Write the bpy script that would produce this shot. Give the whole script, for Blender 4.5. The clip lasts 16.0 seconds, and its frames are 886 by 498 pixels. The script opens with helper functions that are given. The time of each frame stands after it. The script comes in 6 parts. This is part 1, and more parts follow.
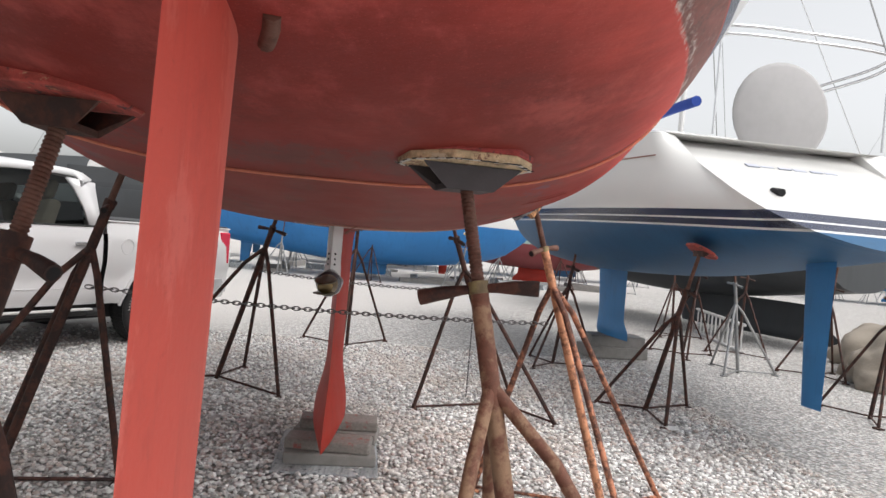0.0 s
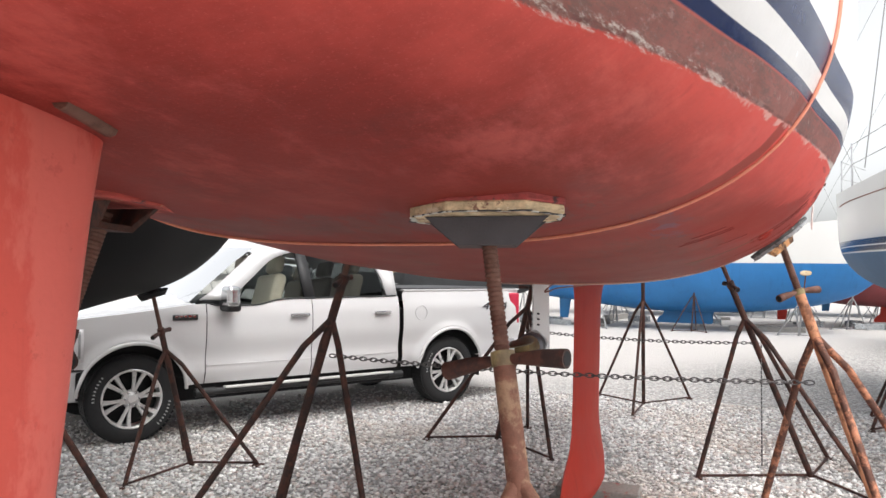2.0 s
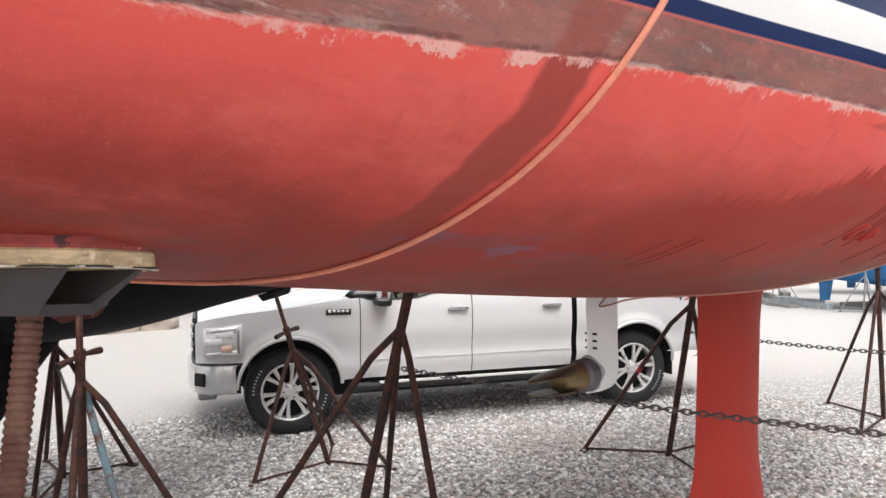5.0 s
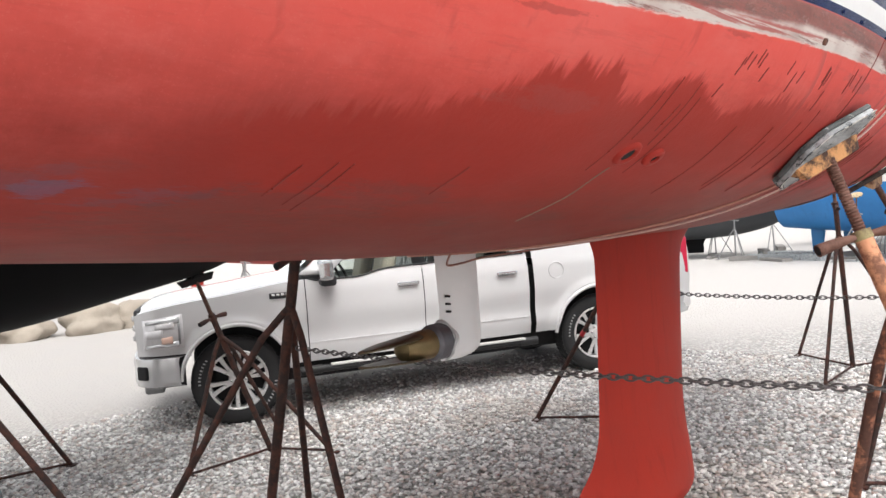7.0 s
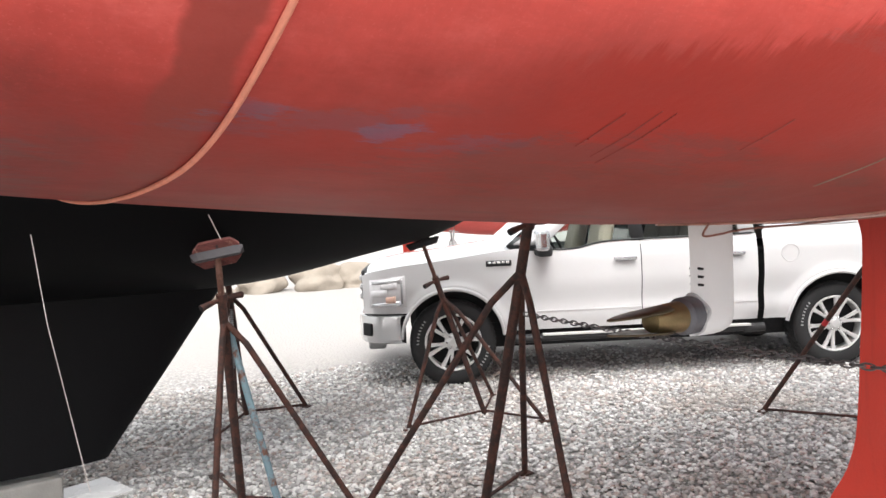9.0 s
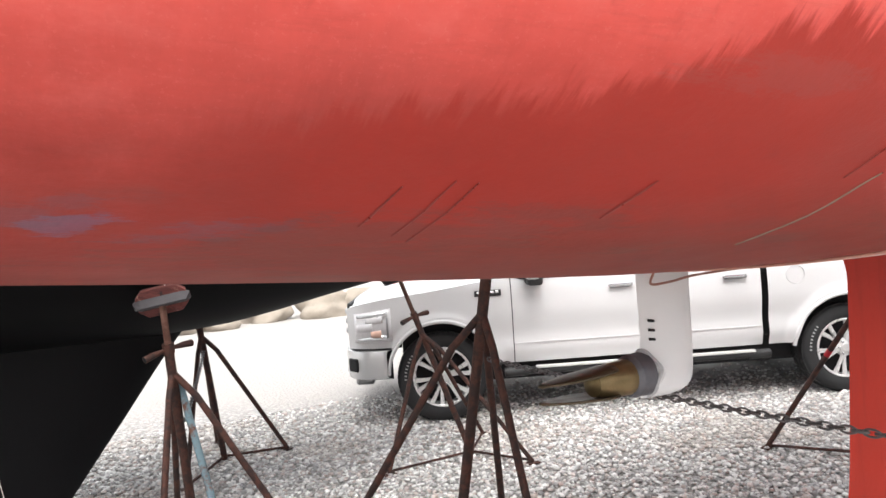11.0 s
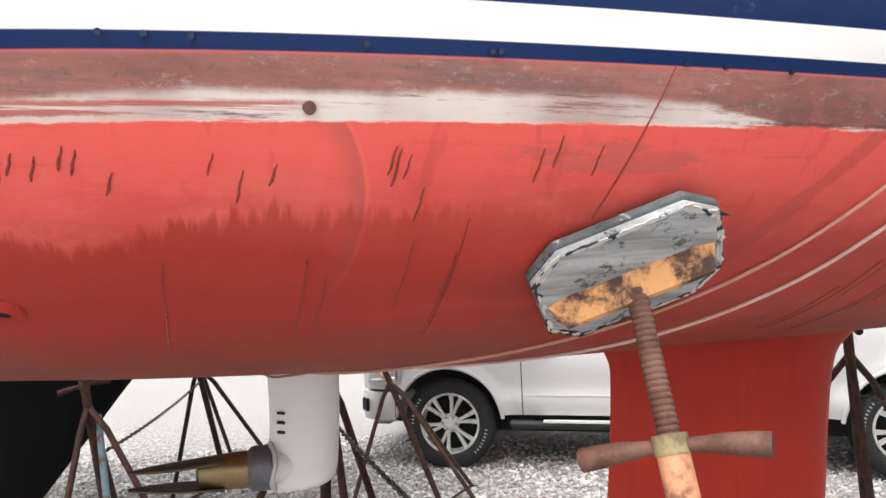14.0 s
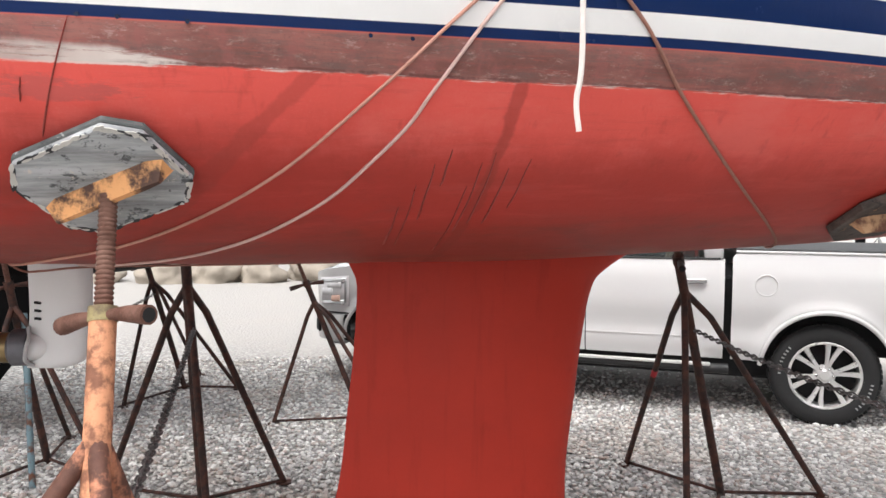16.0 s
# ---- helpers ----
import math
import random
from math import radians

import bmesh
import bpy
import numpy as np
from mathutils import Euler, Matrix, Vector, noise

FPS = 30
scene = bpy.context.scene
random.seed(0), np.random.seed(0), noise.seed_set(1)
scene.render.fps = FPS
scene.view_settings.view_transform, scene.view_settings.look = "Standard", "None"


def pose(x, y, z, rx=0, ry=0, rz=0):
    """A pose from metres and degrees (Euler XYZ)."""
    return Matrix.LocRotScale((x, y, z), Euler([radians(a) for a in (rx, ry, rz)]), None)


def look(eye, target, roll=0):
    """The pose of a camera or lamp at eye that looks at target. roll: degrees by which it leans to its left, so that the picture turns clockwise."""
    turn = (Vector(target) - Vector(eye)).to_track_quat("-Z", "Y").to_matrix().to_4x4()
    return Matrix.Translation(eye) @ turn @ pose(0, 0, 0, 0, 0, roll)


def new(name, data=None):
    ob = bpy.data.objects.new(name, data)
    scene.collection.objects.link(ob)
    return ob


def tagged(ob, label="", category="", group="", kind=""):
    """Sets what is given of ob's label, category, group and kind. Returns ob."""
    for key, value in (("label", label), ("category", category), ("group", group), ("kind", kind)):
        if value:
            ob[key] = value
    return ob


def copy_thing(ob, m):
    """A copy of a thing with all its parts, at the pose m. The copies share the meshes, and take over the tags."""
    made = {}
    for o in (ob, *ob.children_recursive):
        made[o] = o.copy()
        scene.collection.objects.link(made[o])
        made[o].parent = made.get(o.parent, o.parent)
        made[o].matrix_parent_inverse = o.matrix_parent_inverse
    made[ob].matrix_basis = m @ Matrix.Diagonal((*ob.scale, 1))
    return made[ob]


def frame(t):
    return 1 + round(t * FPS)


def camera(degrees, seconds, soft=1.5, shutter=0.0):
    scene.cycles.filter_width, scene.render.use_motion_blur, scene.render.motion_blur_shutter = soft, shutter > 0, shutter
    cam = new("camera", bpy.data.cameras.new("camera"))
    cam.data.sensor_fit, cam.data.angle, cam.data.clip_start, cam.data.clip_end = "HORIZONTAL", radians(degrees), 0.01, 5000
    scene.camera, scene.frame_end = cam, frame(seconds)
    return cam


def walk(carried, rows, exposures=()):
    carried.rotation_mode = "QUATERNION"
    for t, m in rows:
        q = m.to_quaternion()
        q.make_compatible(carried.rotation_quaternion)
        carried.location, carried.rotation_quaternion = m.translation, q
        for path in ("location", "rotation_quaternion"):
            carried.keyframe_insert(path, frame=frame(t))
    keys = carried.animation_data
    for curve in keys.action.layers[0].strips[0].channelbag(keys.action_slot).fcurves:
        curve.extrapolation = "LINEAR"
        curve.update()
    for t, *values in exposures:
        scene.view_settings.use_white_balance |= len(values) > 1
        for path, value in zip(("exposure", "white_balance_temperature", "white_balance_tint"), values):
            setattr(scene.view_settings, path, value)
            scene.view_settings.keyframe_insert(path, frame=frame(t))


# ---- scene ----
cam = camera(62.2, 16.0)
PATH = [
    (0, (-3.744, -0.401, 1.511), (-1.747, -0.511, 1.48), 5.0),
    (0.5, (-3.677, -0.68, 1.529), (-1.684, -0.505, 1.529), 3.7),
    (1, (-3.551, -0.839, 1.549), (-1.592, -0.44, 1.588), 1.8),
    (1.5, (-3.485, -0.94, 1.569), (-1.579, -0.337, 1.63), 1.0),
    (2, (-3.445, -1.006, 1.564), (-1.602, -0.231, 1.633), 0.5),
    (2.5, (-3.289, -1.079, 1.544), (-1.51, -0.167, 1.609), 0.5),
    (3, (-3.025, -1.142, 1.732), (-1.3, -0.131, 1.799), -0.8),
    (3.2, (-2.973, -1.161, 1.785), (-1.273, -0.109, 1.842), -1.6),
    (5.3, (-2.263, -1.567, 1.683), (-0.816, -0.188, 1.706), -1.2),
    (5.5, (-2.169, -1.623, 1.694), (-0.717, -0.249, 1.771), -2.8),
    (6, (-1.997, -1.722, 1.711), (-0.565, -0.335, 1.871), -3.7),
    (6.5, (-1.872, -1.754, 1.678), (-0.445, -0.358, 1.79), -4.2),
    (7, (-1.841, -1.756, 1.6), (-0.383, -0.388, 1.552), -4.6),
    (7.5, (-1.837, -1.751, 1.55), (-0.409, -0.357, 1.415), -4.8),
    (8, (-1.852, -1.74, 1.516), (-0.498, -0.278, 1.343), -4.9),
    (8.5, (-1.891, -1.683, 1.531), (-0.687, -0.092, 1.391), -3.9),
    (9, (-1.952, -1.642, 1.578), (-0.915, 0.066, 1.494), -2.5),
    (9.2, (-1.971, -1.615, 1.588), (-1.0, 0.132, 1.525), -2.1),
    (11.3, (-1.437, -1.569, 1.655), (-0.437, 0.163, 1.638), -4.2),
    (11.5, (-1.351, -1.596, 1.646), (-0.344, 0.132, 1.645), -3.7),
    (12, (-1.089, -1.726, 1.707), (-0.079, 0.0, 1.734), -4.2),
    (12.5, (-0.824, -1.842, 1.71), (0.124, -0.082, 1.759), -4.7),
    (13, (-0.547, -1.923, 1.739), (0.284, -0.105, 1.809), -4.1),
    (13.5, (-0.35, -2.012, 1.749), (0.327, -0.132, 1.831), -3.0),
    (14, (-0.155, -2.136, 1.751), (0.394, -0.214, 1.815), -1.8),
    (14.5, (0.076, -2.224, 1.686), (0.603, -0.295, 1.7), -1.6),
    (15, (0.305, -2.355, 1.643), (0.884, -0.441, 1.693), -2.0),
    (15.5, (0.536, -2.579, 1.669), (1.025, -0.64, 1.715), -1.5),
    (16, (0.787, -2.645, 1.694), (1.175, -0.686, 1.587), 0.5),
]
walk(cam, [(t, look(eye, target, roll)) for t, eye, target, roll in PATH],
     [(0.0, 0.0), (0.5, 0.2), (1.0, 0.3), (2.0, 0.35), (3.0, 0.52), (5.5, 0.38), (7.5, 0.42), (9.0, 0.75), (11.5, 0.82), (12.5, 0.55), (13.5, 0.55), (16.0, 0.45)])

# ---- light ----
world = bpy.data.worlds.new("overcast_sky")
scene.world = world
world.use_nodes = True
wn = world.node_tree
sky = wn.nodes.new("ShaderNodeTexSky")
sky.sky_type = "NISHITA"
sky.sun_disc = False
sky.sun_elevation, sky.sun_rotation = radians(57), radians(211)
sky.dust_density, sky.air_density, sky.ozone_density = 4.0, 1.0, 1.0
grey = wn.nodes.new("ShaderNodeHueSaturation")
grey.inputs["Saturation"].default_value = 0.12
wn.links.new(sky.outputs[0], grey.inputs["Color"])
wn.links.new(grey.outputs[0], wn.nodes["Background"].inputs[0])
wn.nodes["Background"].inputs[1].default_value = 0.235

sun_data = bpy.data.lights.new("sun", "SUN")
sun_data.energy, sun_data.angle, sun_data.color = 0.95, radians(40), (1.0, 0.97, 0.93)
sun = new("sun", sun_data)
sun.matrix_world = look((-4, -6, 18), (0, 0, 0))


# ---- materials ----
def nodes_of(m):
    m.use_nodes = True
    return m.node_tree, m.node_tree.nodes["Principled BSDF"]


class Net:
    """Short hand for building node trees."""

    def __init__(self, name):
        self.m = bpy.data.materials.new(name)
        self.t, self.b = nodes_of(self.m)
        self.pos = None

    def node(self, kind, **sets):
        n = self.t.nodes.new(kind)
        for k, v in sets.items():
            n.inputs[k.replace("_", " ")].default_value = v
        return n

    def link(self, a, b):
        self.t.links.new(a, b)

    def coords(self, scale=(1, 1, 1)):
        if self.pos is None:
            self.pos = self.t.nodes.new("ShaderNodeTexCoord").outputs["Object"]
        mp = self.node("ShaderNodeMapping")
        mp.inputs["Scale"].default_value = scale
        self.link(self.pos, mp.inputs["Vector"])
        return mp.outputs[0]

    def noise(self, scale, detail=4.0, rough=0.55, stretch=(1, 1, 1)):
        n = self.node("ShaderNodeTexNoise", Scale=scale, Detail=detail, Roughness=rough)
        self.link(self.coords(stretch), n.inputs["Vector"])
        return n.outputs["Fac"]

    def math(self, op, a, b=0.0, clamp=False):
        n = self.t.nodes.new("ShaderNodeMath")
        n.operation, n.use_clamp = op, clamp
        for i, v in enumerate((a, b)):
            if isinstance(v, (int, float)):
                n.inputs[i].default_value = v
            else:
                self.link(v, n.inputs[i])
        return n.outputs[0]

    def step(self, v, lo, hi):
        n = self.t.nodes.new("ShaderNodeMapRange")
        n.interpolation_type = "SMOOTHSTEP"
        for i, x in zip((1, 2), (lo, hi)):
            if isinstance(x, (int, float)):
                n.inputs[i].default_value = x
            else:
                self.link(x, n.inputs[i])
        self.link(v, n.inputs[0])
        return n.outputs[0]

    def mix(self, fac, a, b):
        n = self.t.nodes.new("ShaderNodeMix")
        n.data_type = "RGBA"
        for i, v in ((0, fac), (6, a), (7, b)):
            if isinstance(v, (int, float)):
                n.inputs[i].default_value = v
            elif isinstance(v, tuple):
                n.inputs[i].default_value = (*v, 1)
            else:
                self.link(v, n.inputs[i])
        return n.outputs[2]

    def xyz(self):
        self.coords()
        n = self.t.nodes.new("ShaderNodeSeparateXYZ")
        self.link(self.pos, n.inputs[0])
        return n.outputs

    def curve(self, v, points, lo, hi):
        """A smooth offset read from a short table of (position, offset) pairs."""
        n = self.t.nodes.new("ShaderNodeFloatCurve")
        cu = n.mapping.curves[0]
        x0, x1 = points[0][0], points[-1][0]
        for i, (x, y) in enumerate(points):
            at = ((x - x0) / (x1 - x0), (y - lo) / (hi - lo))
            if i < 2:
                cu.points[i].location = at
            else:
                cu.points.new(*at)
        n.mapping.update()
        self.link(self.math("DIVIDE", self.math("SUBTRACT", v, x0), x1 - x0, True), n.inputs["Value"])
        return self.math("ADD", self.math("MULTIPLY", n.outputs[0], hi - lo), lo)

    def bump(self, height, strength=0.3, distance=0.01):
        n = self.node("ShaderNodeBump", Strength=strength, Distance=distance)
        self.link(height, n.inputs["Height"])
        self.link(n.outputs[0], self.b.inputs["Normal"])

    def finish(self, color=None, rough=0.6, metal=0.0):
        for key, v in (("Base Color", color), ("Roughness", rough), ("Metallic", metal)):
            if v is None:
                continue
            if isinstance(v, tuple):
                self.b.inputs[key].default_value = (*v, 1)
            elif isinstance(v, (int, float)):
                self.b.inputs[key].default_value = v
            else:
                self.link(v, self.b.inputs[key])
        return self.m


def plain(name, color, rough=0.5, metal=0.0, vary=0.18, scale=9.0, bump=0.0):
    """A surface with a little mottling at two scales."""
    n = Net(name)
    f = n.mix(n.noise(scale, 5), tuple(c * (1 - vary) for c in color), tuple(min(1, c * (1 + vary)) for c in color))
    f = n.mix(n.math("MULTIPLY", n.noise(scale * 14, 3), 0.35), f, tuple(c * (1 - vary) for c in color))
    if bump:
        n.bump(n.noise(scale * 12, 4), bump)
    return n.finish(f, n.math("ADD", n.math("MULTIPLY", n.noise(scale * 3), 0.2), rough - 0.1), metal)


def rusty(name, paint, rust=(0.14, 0.055, 0.03), amount=0.5):
    """Old painted steel, worn through to rust."""
    n = Net(name)
    patch = n.step(n.noise(14, 8, 0.7), amount - 0.08, amount + 0.08)
    rustc = n.mix(n.noise(60, 5), tuple(c * 0.55 for c in rust), tuple(c * 1.5 for c in rust))
    n.bump(n.noise(120, 5), 0.35, 0.004)
    return n.finish(n.mix(patch, rustc, paint), 0.75, 0.1)


def hull_paint(name, bottom, faded, chalk, boot, white, band):
    """Worn antifouling below the waterline, a faded strip, a chalky line and painted stripes above."""
    n = Net(name)
    x, y, z = n.xyz()
    back = n.math("MULTIPLY", x, -1.0)
    # the boat stands a little stern down: both lines fall away aft
    sag = ((-4.6, -0.13), (-2.75, -0.082), (-2.15, -0.069), (-1.86, -0.058), (-1.66, -0.046), (-1.3, -0.037), (-0.95, -0.036), (-0.6, -0.020), (-0.3, -0.010), (0.0, -0.004), (0.4, 0.002), (1.0, 0.011), (2.1, 0.015), (5.4, 0.02))
    dip = ((-4.6, -0.15), (-2.75, -0.101), (-2.4, -0.097), (-2.15, -0.086), (-1.98, -0.078), (-1.66, -0.063), (-1.27, -0.056), (-0.98, -0.051), (-0.6, -0.029), (-0.2, -0.009), (0.3, 0.0), (0.7, 0.006), (1.3, 0.017), (2.1, 0.023), (5.4, 0.03))
    wl = n.math("SUBTRACT", z, n.curve(x, sag, -0.16, 0.04))
    st = n.math("SUBTRACT", z, n.curve(x, dip, -0.16, 0.04))
    tint = lambda *k: tuple(v * f for v, f in zip(bottom, k))
    spread = lambda v, amount: n.math("MULTIPLY", n.math("SUBTRACT", v, 0.5), amount)
    # antifouling: broad smears of thinner and older coats, brush marks, fine mottling
    c = n.mix(n.noise(1.7, 6, 0.65, (0.7, 1, 1.3)), tint(0.56, 0.58, 0.58), tint(1.02, 1.0, 0.98))
    c = n.mix(n.math("MULTIPLY", n.step(n.noise(3.1, 7, 0.68, (0.45, 0.8, 1.8)), 0.47, 0.66), 0.7), c, tint(0.42, 0.72, 0.80))
    c = n.mix(n.math("MULTIPLY", n.step(n.noise(8, 6, 0.7, (0.2, 1, 2.2)), 0.50, 0.70), 0.35), c, tint(1.2, 1.8, 1.9))
    c = n.mix(n.math("MULTIPLY", n.noise(50, 5, 0.7), 0.35), c, tint(0.66, 0.7, 0.7))
    c = n.mix(n.math("MULTIPLY", n.step(n.noise(5.5, 8, 0.75, (0.5, 0.5, 0.9)), 0.54, 0.66), 0.45), c, tint(0.5, 0.6, 0.6))
    # the run aft is patchy brown, darkened to paint in shade under the stern
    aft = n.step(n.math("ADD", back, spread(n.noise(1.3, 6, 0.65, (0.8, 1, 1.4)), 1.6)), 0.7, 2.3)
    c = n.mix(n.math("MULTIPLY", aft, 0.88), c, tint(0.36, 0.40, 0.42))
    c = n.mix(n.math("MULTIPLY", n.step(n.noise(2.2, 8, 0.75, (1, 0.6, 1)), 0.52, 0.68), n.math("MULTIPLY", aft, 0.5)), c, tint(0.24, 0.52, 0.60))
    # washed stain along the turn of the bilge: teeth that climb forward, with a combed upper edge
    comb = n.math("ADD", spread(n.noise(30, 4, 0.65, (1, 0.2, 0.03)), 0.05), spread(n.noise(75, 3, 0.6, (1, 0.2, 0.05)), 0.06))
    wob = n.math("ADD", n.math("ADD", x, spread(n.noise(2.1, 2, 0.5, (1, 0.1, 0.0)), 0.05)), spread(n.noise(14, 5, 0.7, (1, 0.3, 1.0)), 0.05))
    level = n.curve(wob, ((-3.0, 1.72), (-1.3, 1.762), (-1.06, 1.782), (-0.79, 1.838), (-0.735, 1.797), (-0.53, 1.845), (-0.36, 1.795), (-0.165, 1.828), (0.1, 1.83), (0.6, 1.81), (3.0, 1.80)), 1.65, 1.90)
    stain_shade = n.step(n.math("SUBTRACT", n.math("ADD", level, comb), z), -0.008, 0.012)
    # higher up, bleached and chalky coat plus painted light from above, fading in unevenly
    fade = n.math("ADD", n.math("SUBTRACT", z, n.curve(x, sag, -0.16, 0.04)), n.math("ADD", spread(n.noise(2.6, 6, 0.65, (0.5, 1, 1.6)), 0.16), spread(n.noise(17, 6, 0.7, (1, 0.4, 0.12)), 0.07)))
    c = n.mix(n.math("MULTIPLY", n.step(n.math("SUBTRACT", fade, n.math("MULTIPLY", n.step(back, 1.55, 2.5), 0.09)), 1.745, 1.90), 0.85), c, tint(1.42, 2.0, 2.2))
    # chalky bloom and rubbed smears along the flank
    c = n.mix(n.math("MULTIPLY", n.step(n.noise(5.2, 7, 0.7, (0.6, 1, 1.0)), 0.46, 0.66), n.math("MULTIPLY", n.step(fade, 1.74, 1.86), 0.42)), c, tint(1.35, 2.9, 3.4))
    c = n.mix(n.math("MULTIPLY", n.step(n.noise(46, 6, 0.75, (0.07, 0.6, 1)), 0.53, 0.68), n.math("MULTIPLY", n.step(fade, 1.72, 1.84), 0.18)), c, tint(0.62, 0.85, 0.9))
    c = n.mix(n.math("MULTIPLY", n.step(n.noise(210, 3, 0.7), 0.56, 0.70), n.math("MULTIPLY", n.step(fade, 1.74, 1.88), 0.25)), c, tint(1.3, 3.0, 3.4))
    # round scuff left by a swinging fender
    rx_, rz_ = n.math("ADD", x, 0.165), n.math("SUBTRACT", z, 1.832)
    ring = n.math("ADD", n.math("SQRT", n.math("ADD", n.math("MULTIPLY", rx_, rx_), n.math("MULTIPLY", rz_, rz_))), spread(n.noise(9, 5), 0.006))
    right = n.step(n.math("ADD", x, n.math("MULTIPLY", rz_, 0.6)), -0.13, -0.04)
    arc = n.math("MULTIPLY", n.math("MULTIPLY", n.step(ring, 0.135, 0.168), n.math("SUBTRACT", 1.0, n.step(ring, 0.170, 0.174))), right)
    c = n.mix(n.math("MULTIPLY", arc, 0.42), c, (0.30, 0.09, 0.085))
    rim = n.math("MULTIPLY", n.math("MULTIPLY", n.step(ring, 0.170, 0.173), n.math("SUBTRACT", 1.0, n.step(ring, 0.174, 0.180))), right)
    c = n.mix(n.math("MULTIPLY", rim, 0.35), c, tint(1.4, 2.6, 3.0))
    # the stain's tint under the teeth also paints in the lower flank's shade
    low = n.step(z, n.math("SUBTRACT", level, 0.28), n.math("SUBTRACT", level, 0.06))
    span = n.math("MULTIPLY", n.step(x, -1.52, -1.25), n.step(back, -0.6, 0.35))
    c = n.mix(n.math("MULTIPLY", n.math("MULTIPLY", stain_shade, span), n.math("ADD", n.math("MULTIPLY", low, 0.25), 0.55)), c, tint(0.60, 0.42, 0.34))
    streak = n.step(n.noise(26, 3, 0.6, (1, 0.6, 0.05)), 0.60, 0.74)
    c = n.mix(n.math("MULTIPLY", streak, 0.22), c, tint(0.5, 0.55, 0.55))
    washes = []
    # broad dark washes running down beside the aft rope and amidships
    for x0, half, k, lean in ((-1.72, 0.062, 0.75, 0.15), (1.245, 0.04, 0.45, 0.12), (0.90, 0.05, 0.3, 1.1)):
        slope = n.math("ADD", x, n.math("MULTIPLY", n.math("SUBTRACT", 2.02, z), lean))
        off = n.math("ADD", n.math("ABSOLUTE", n.math("SUBTRACT", slope, x0)), n.math("MULTIPLY", n.noise(12, 5), 0.05))
        wash = n.math("MULTIPLY", n.math("SUBTRACT", 1.0, n.step(off, half * 0.85, half * 1.1)), k)
        washes.append(wash)
        c = n.mix(wash, c, tint(0.42, 0.68, 0.68))
    # blue-grey rubbed patches of an older coat
    low_part = n.step(n.math("MULTIPLY", z, -1), -1.80, -1.72)
    rub = n.math("MULTIPLY", n.step(n.noise(3.6, 6, 0.65, (0.7, 1, 2.4)), 0.55, 0.70), low_part)
    c = n.mix(n.math("MULTIPLY", rub, 0.28), c, (0.14, 0.07, 0.065))
    for cx, cz, rx_, rz_, k, colour in ((-1.70, 1.708, 0.05, 0.010, 0.3, (0.08, 0.14, 0.22)), (-1.51, 1.690, 0.045, 0.010, 0.34, (0.08, 0.17, 0.30)), (-1.40, 1.676, 0.09, 0.010, 0.32, (0.09, 0.12, 0.18)), (-1.62, 1.700, 0.16, 0.012, 0.25, (0.10, 0.10, 0.13)), (-2.02, 1.66, 0.14, 0.05, 0.4, (0.10, 0.085, 0.085)), (-1.20, 1.655, 0.30, 0.03, 0.4, (0.14, 0.06, 0.055)), (-1.0, 1.885, 0.09, 0.005, 0.35, (0.20, 0.035, 0.028)), (-0.47, 1.915, 0.06, 0.005, 0.35, (0.20, 0.035, 0.028)), (-0.93, 1.785, 0.13, 0.016, 0.15, (0.26, 0.13, 0.12)), (0.35, 1.90, 0.16, 0.02, 0.35, (0.25, 0.10, 0.10))):
        dx = n.math("DIVIDE", n.math("SUBTRACT", x, cx), rx_)
        dz = n.math("DIVIDE", n.math("SUBTRACT", z, cz), rz_)
        d = n.math("ADD", n.math("ADD", n.math("MULTIPLY", dx, dx), n.math("MULTIPLY", dz, dz)), spread(n.noise(22, 7, 0.8, (0.35, 1, 1.4)), 8.0))
        c = n.mix(n.math("MULTIPLY", n.math("SUBTRACT", 1.0, n.step(d, 0.2, 1.1)), k), c, colour)
    # patchy brown below the bilge turn: the underside's shade put into the colour
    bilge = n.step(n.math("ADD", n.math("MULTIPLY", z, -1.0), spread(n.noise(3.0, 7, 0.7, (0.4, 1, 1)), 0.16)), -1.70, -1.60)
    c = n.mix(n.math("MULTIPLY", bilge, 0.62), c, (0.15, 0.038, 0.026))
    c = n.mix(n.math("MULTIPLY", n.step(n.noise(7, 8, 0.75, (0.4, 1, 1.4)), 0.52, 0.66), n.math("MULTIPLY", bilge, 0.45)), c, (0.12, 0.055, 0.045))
    # faded strip above the antifouling: brown-red, rubbed grey along the hull
    f = n.mix(n.step(n.noise(4, 6, 0.7, (0.5, 1, 2)), 0.35, 0.65), tuple(v * 0.7 for v in faded), tuple(v * 1.25 for v in faded))
    f = n.mix(n.math("MULTIPLY", n.step(n.noise(26, 8, 0.85, (0.16, 1, 2)), 0.45, 0.62), 0.7), f, (0.155, 0.108, 0.100))
    f = n.mix(n.math("MULTIPLY", n.step(n.noise(44, 8, 0.85, (0.12, 1, 2)), 0.52, 0.64), 0.45), f, (0.42, 0.110, 0.09))
    f = n.mix(n.math("MULTIPLY", n.step(n.noise(60, 8, 0.85, (0.35, 1, 0.8)), 0.54, 0.66), 0.6), f, (0.50, 0.34, 0.32))
    f = n.mix(n.math("MULTIPLY", n.step(n.noise(120, 5, 0.8), 0.55, 0.66), 0.4), f, (0.09, 0.06, 0.055))
    f = n.mix(n.math("MULTIPLY", n.step(n.noise(24, 5, 0.7, (1, 1, 0.12)), 0.50, 0.68), 0.4), f, (0.36, 0.12, 0.11))
    f = n.mix(n.math("MULTIPLY", washes[0], 0.8), f, (0.27, 0.06, 0.045))
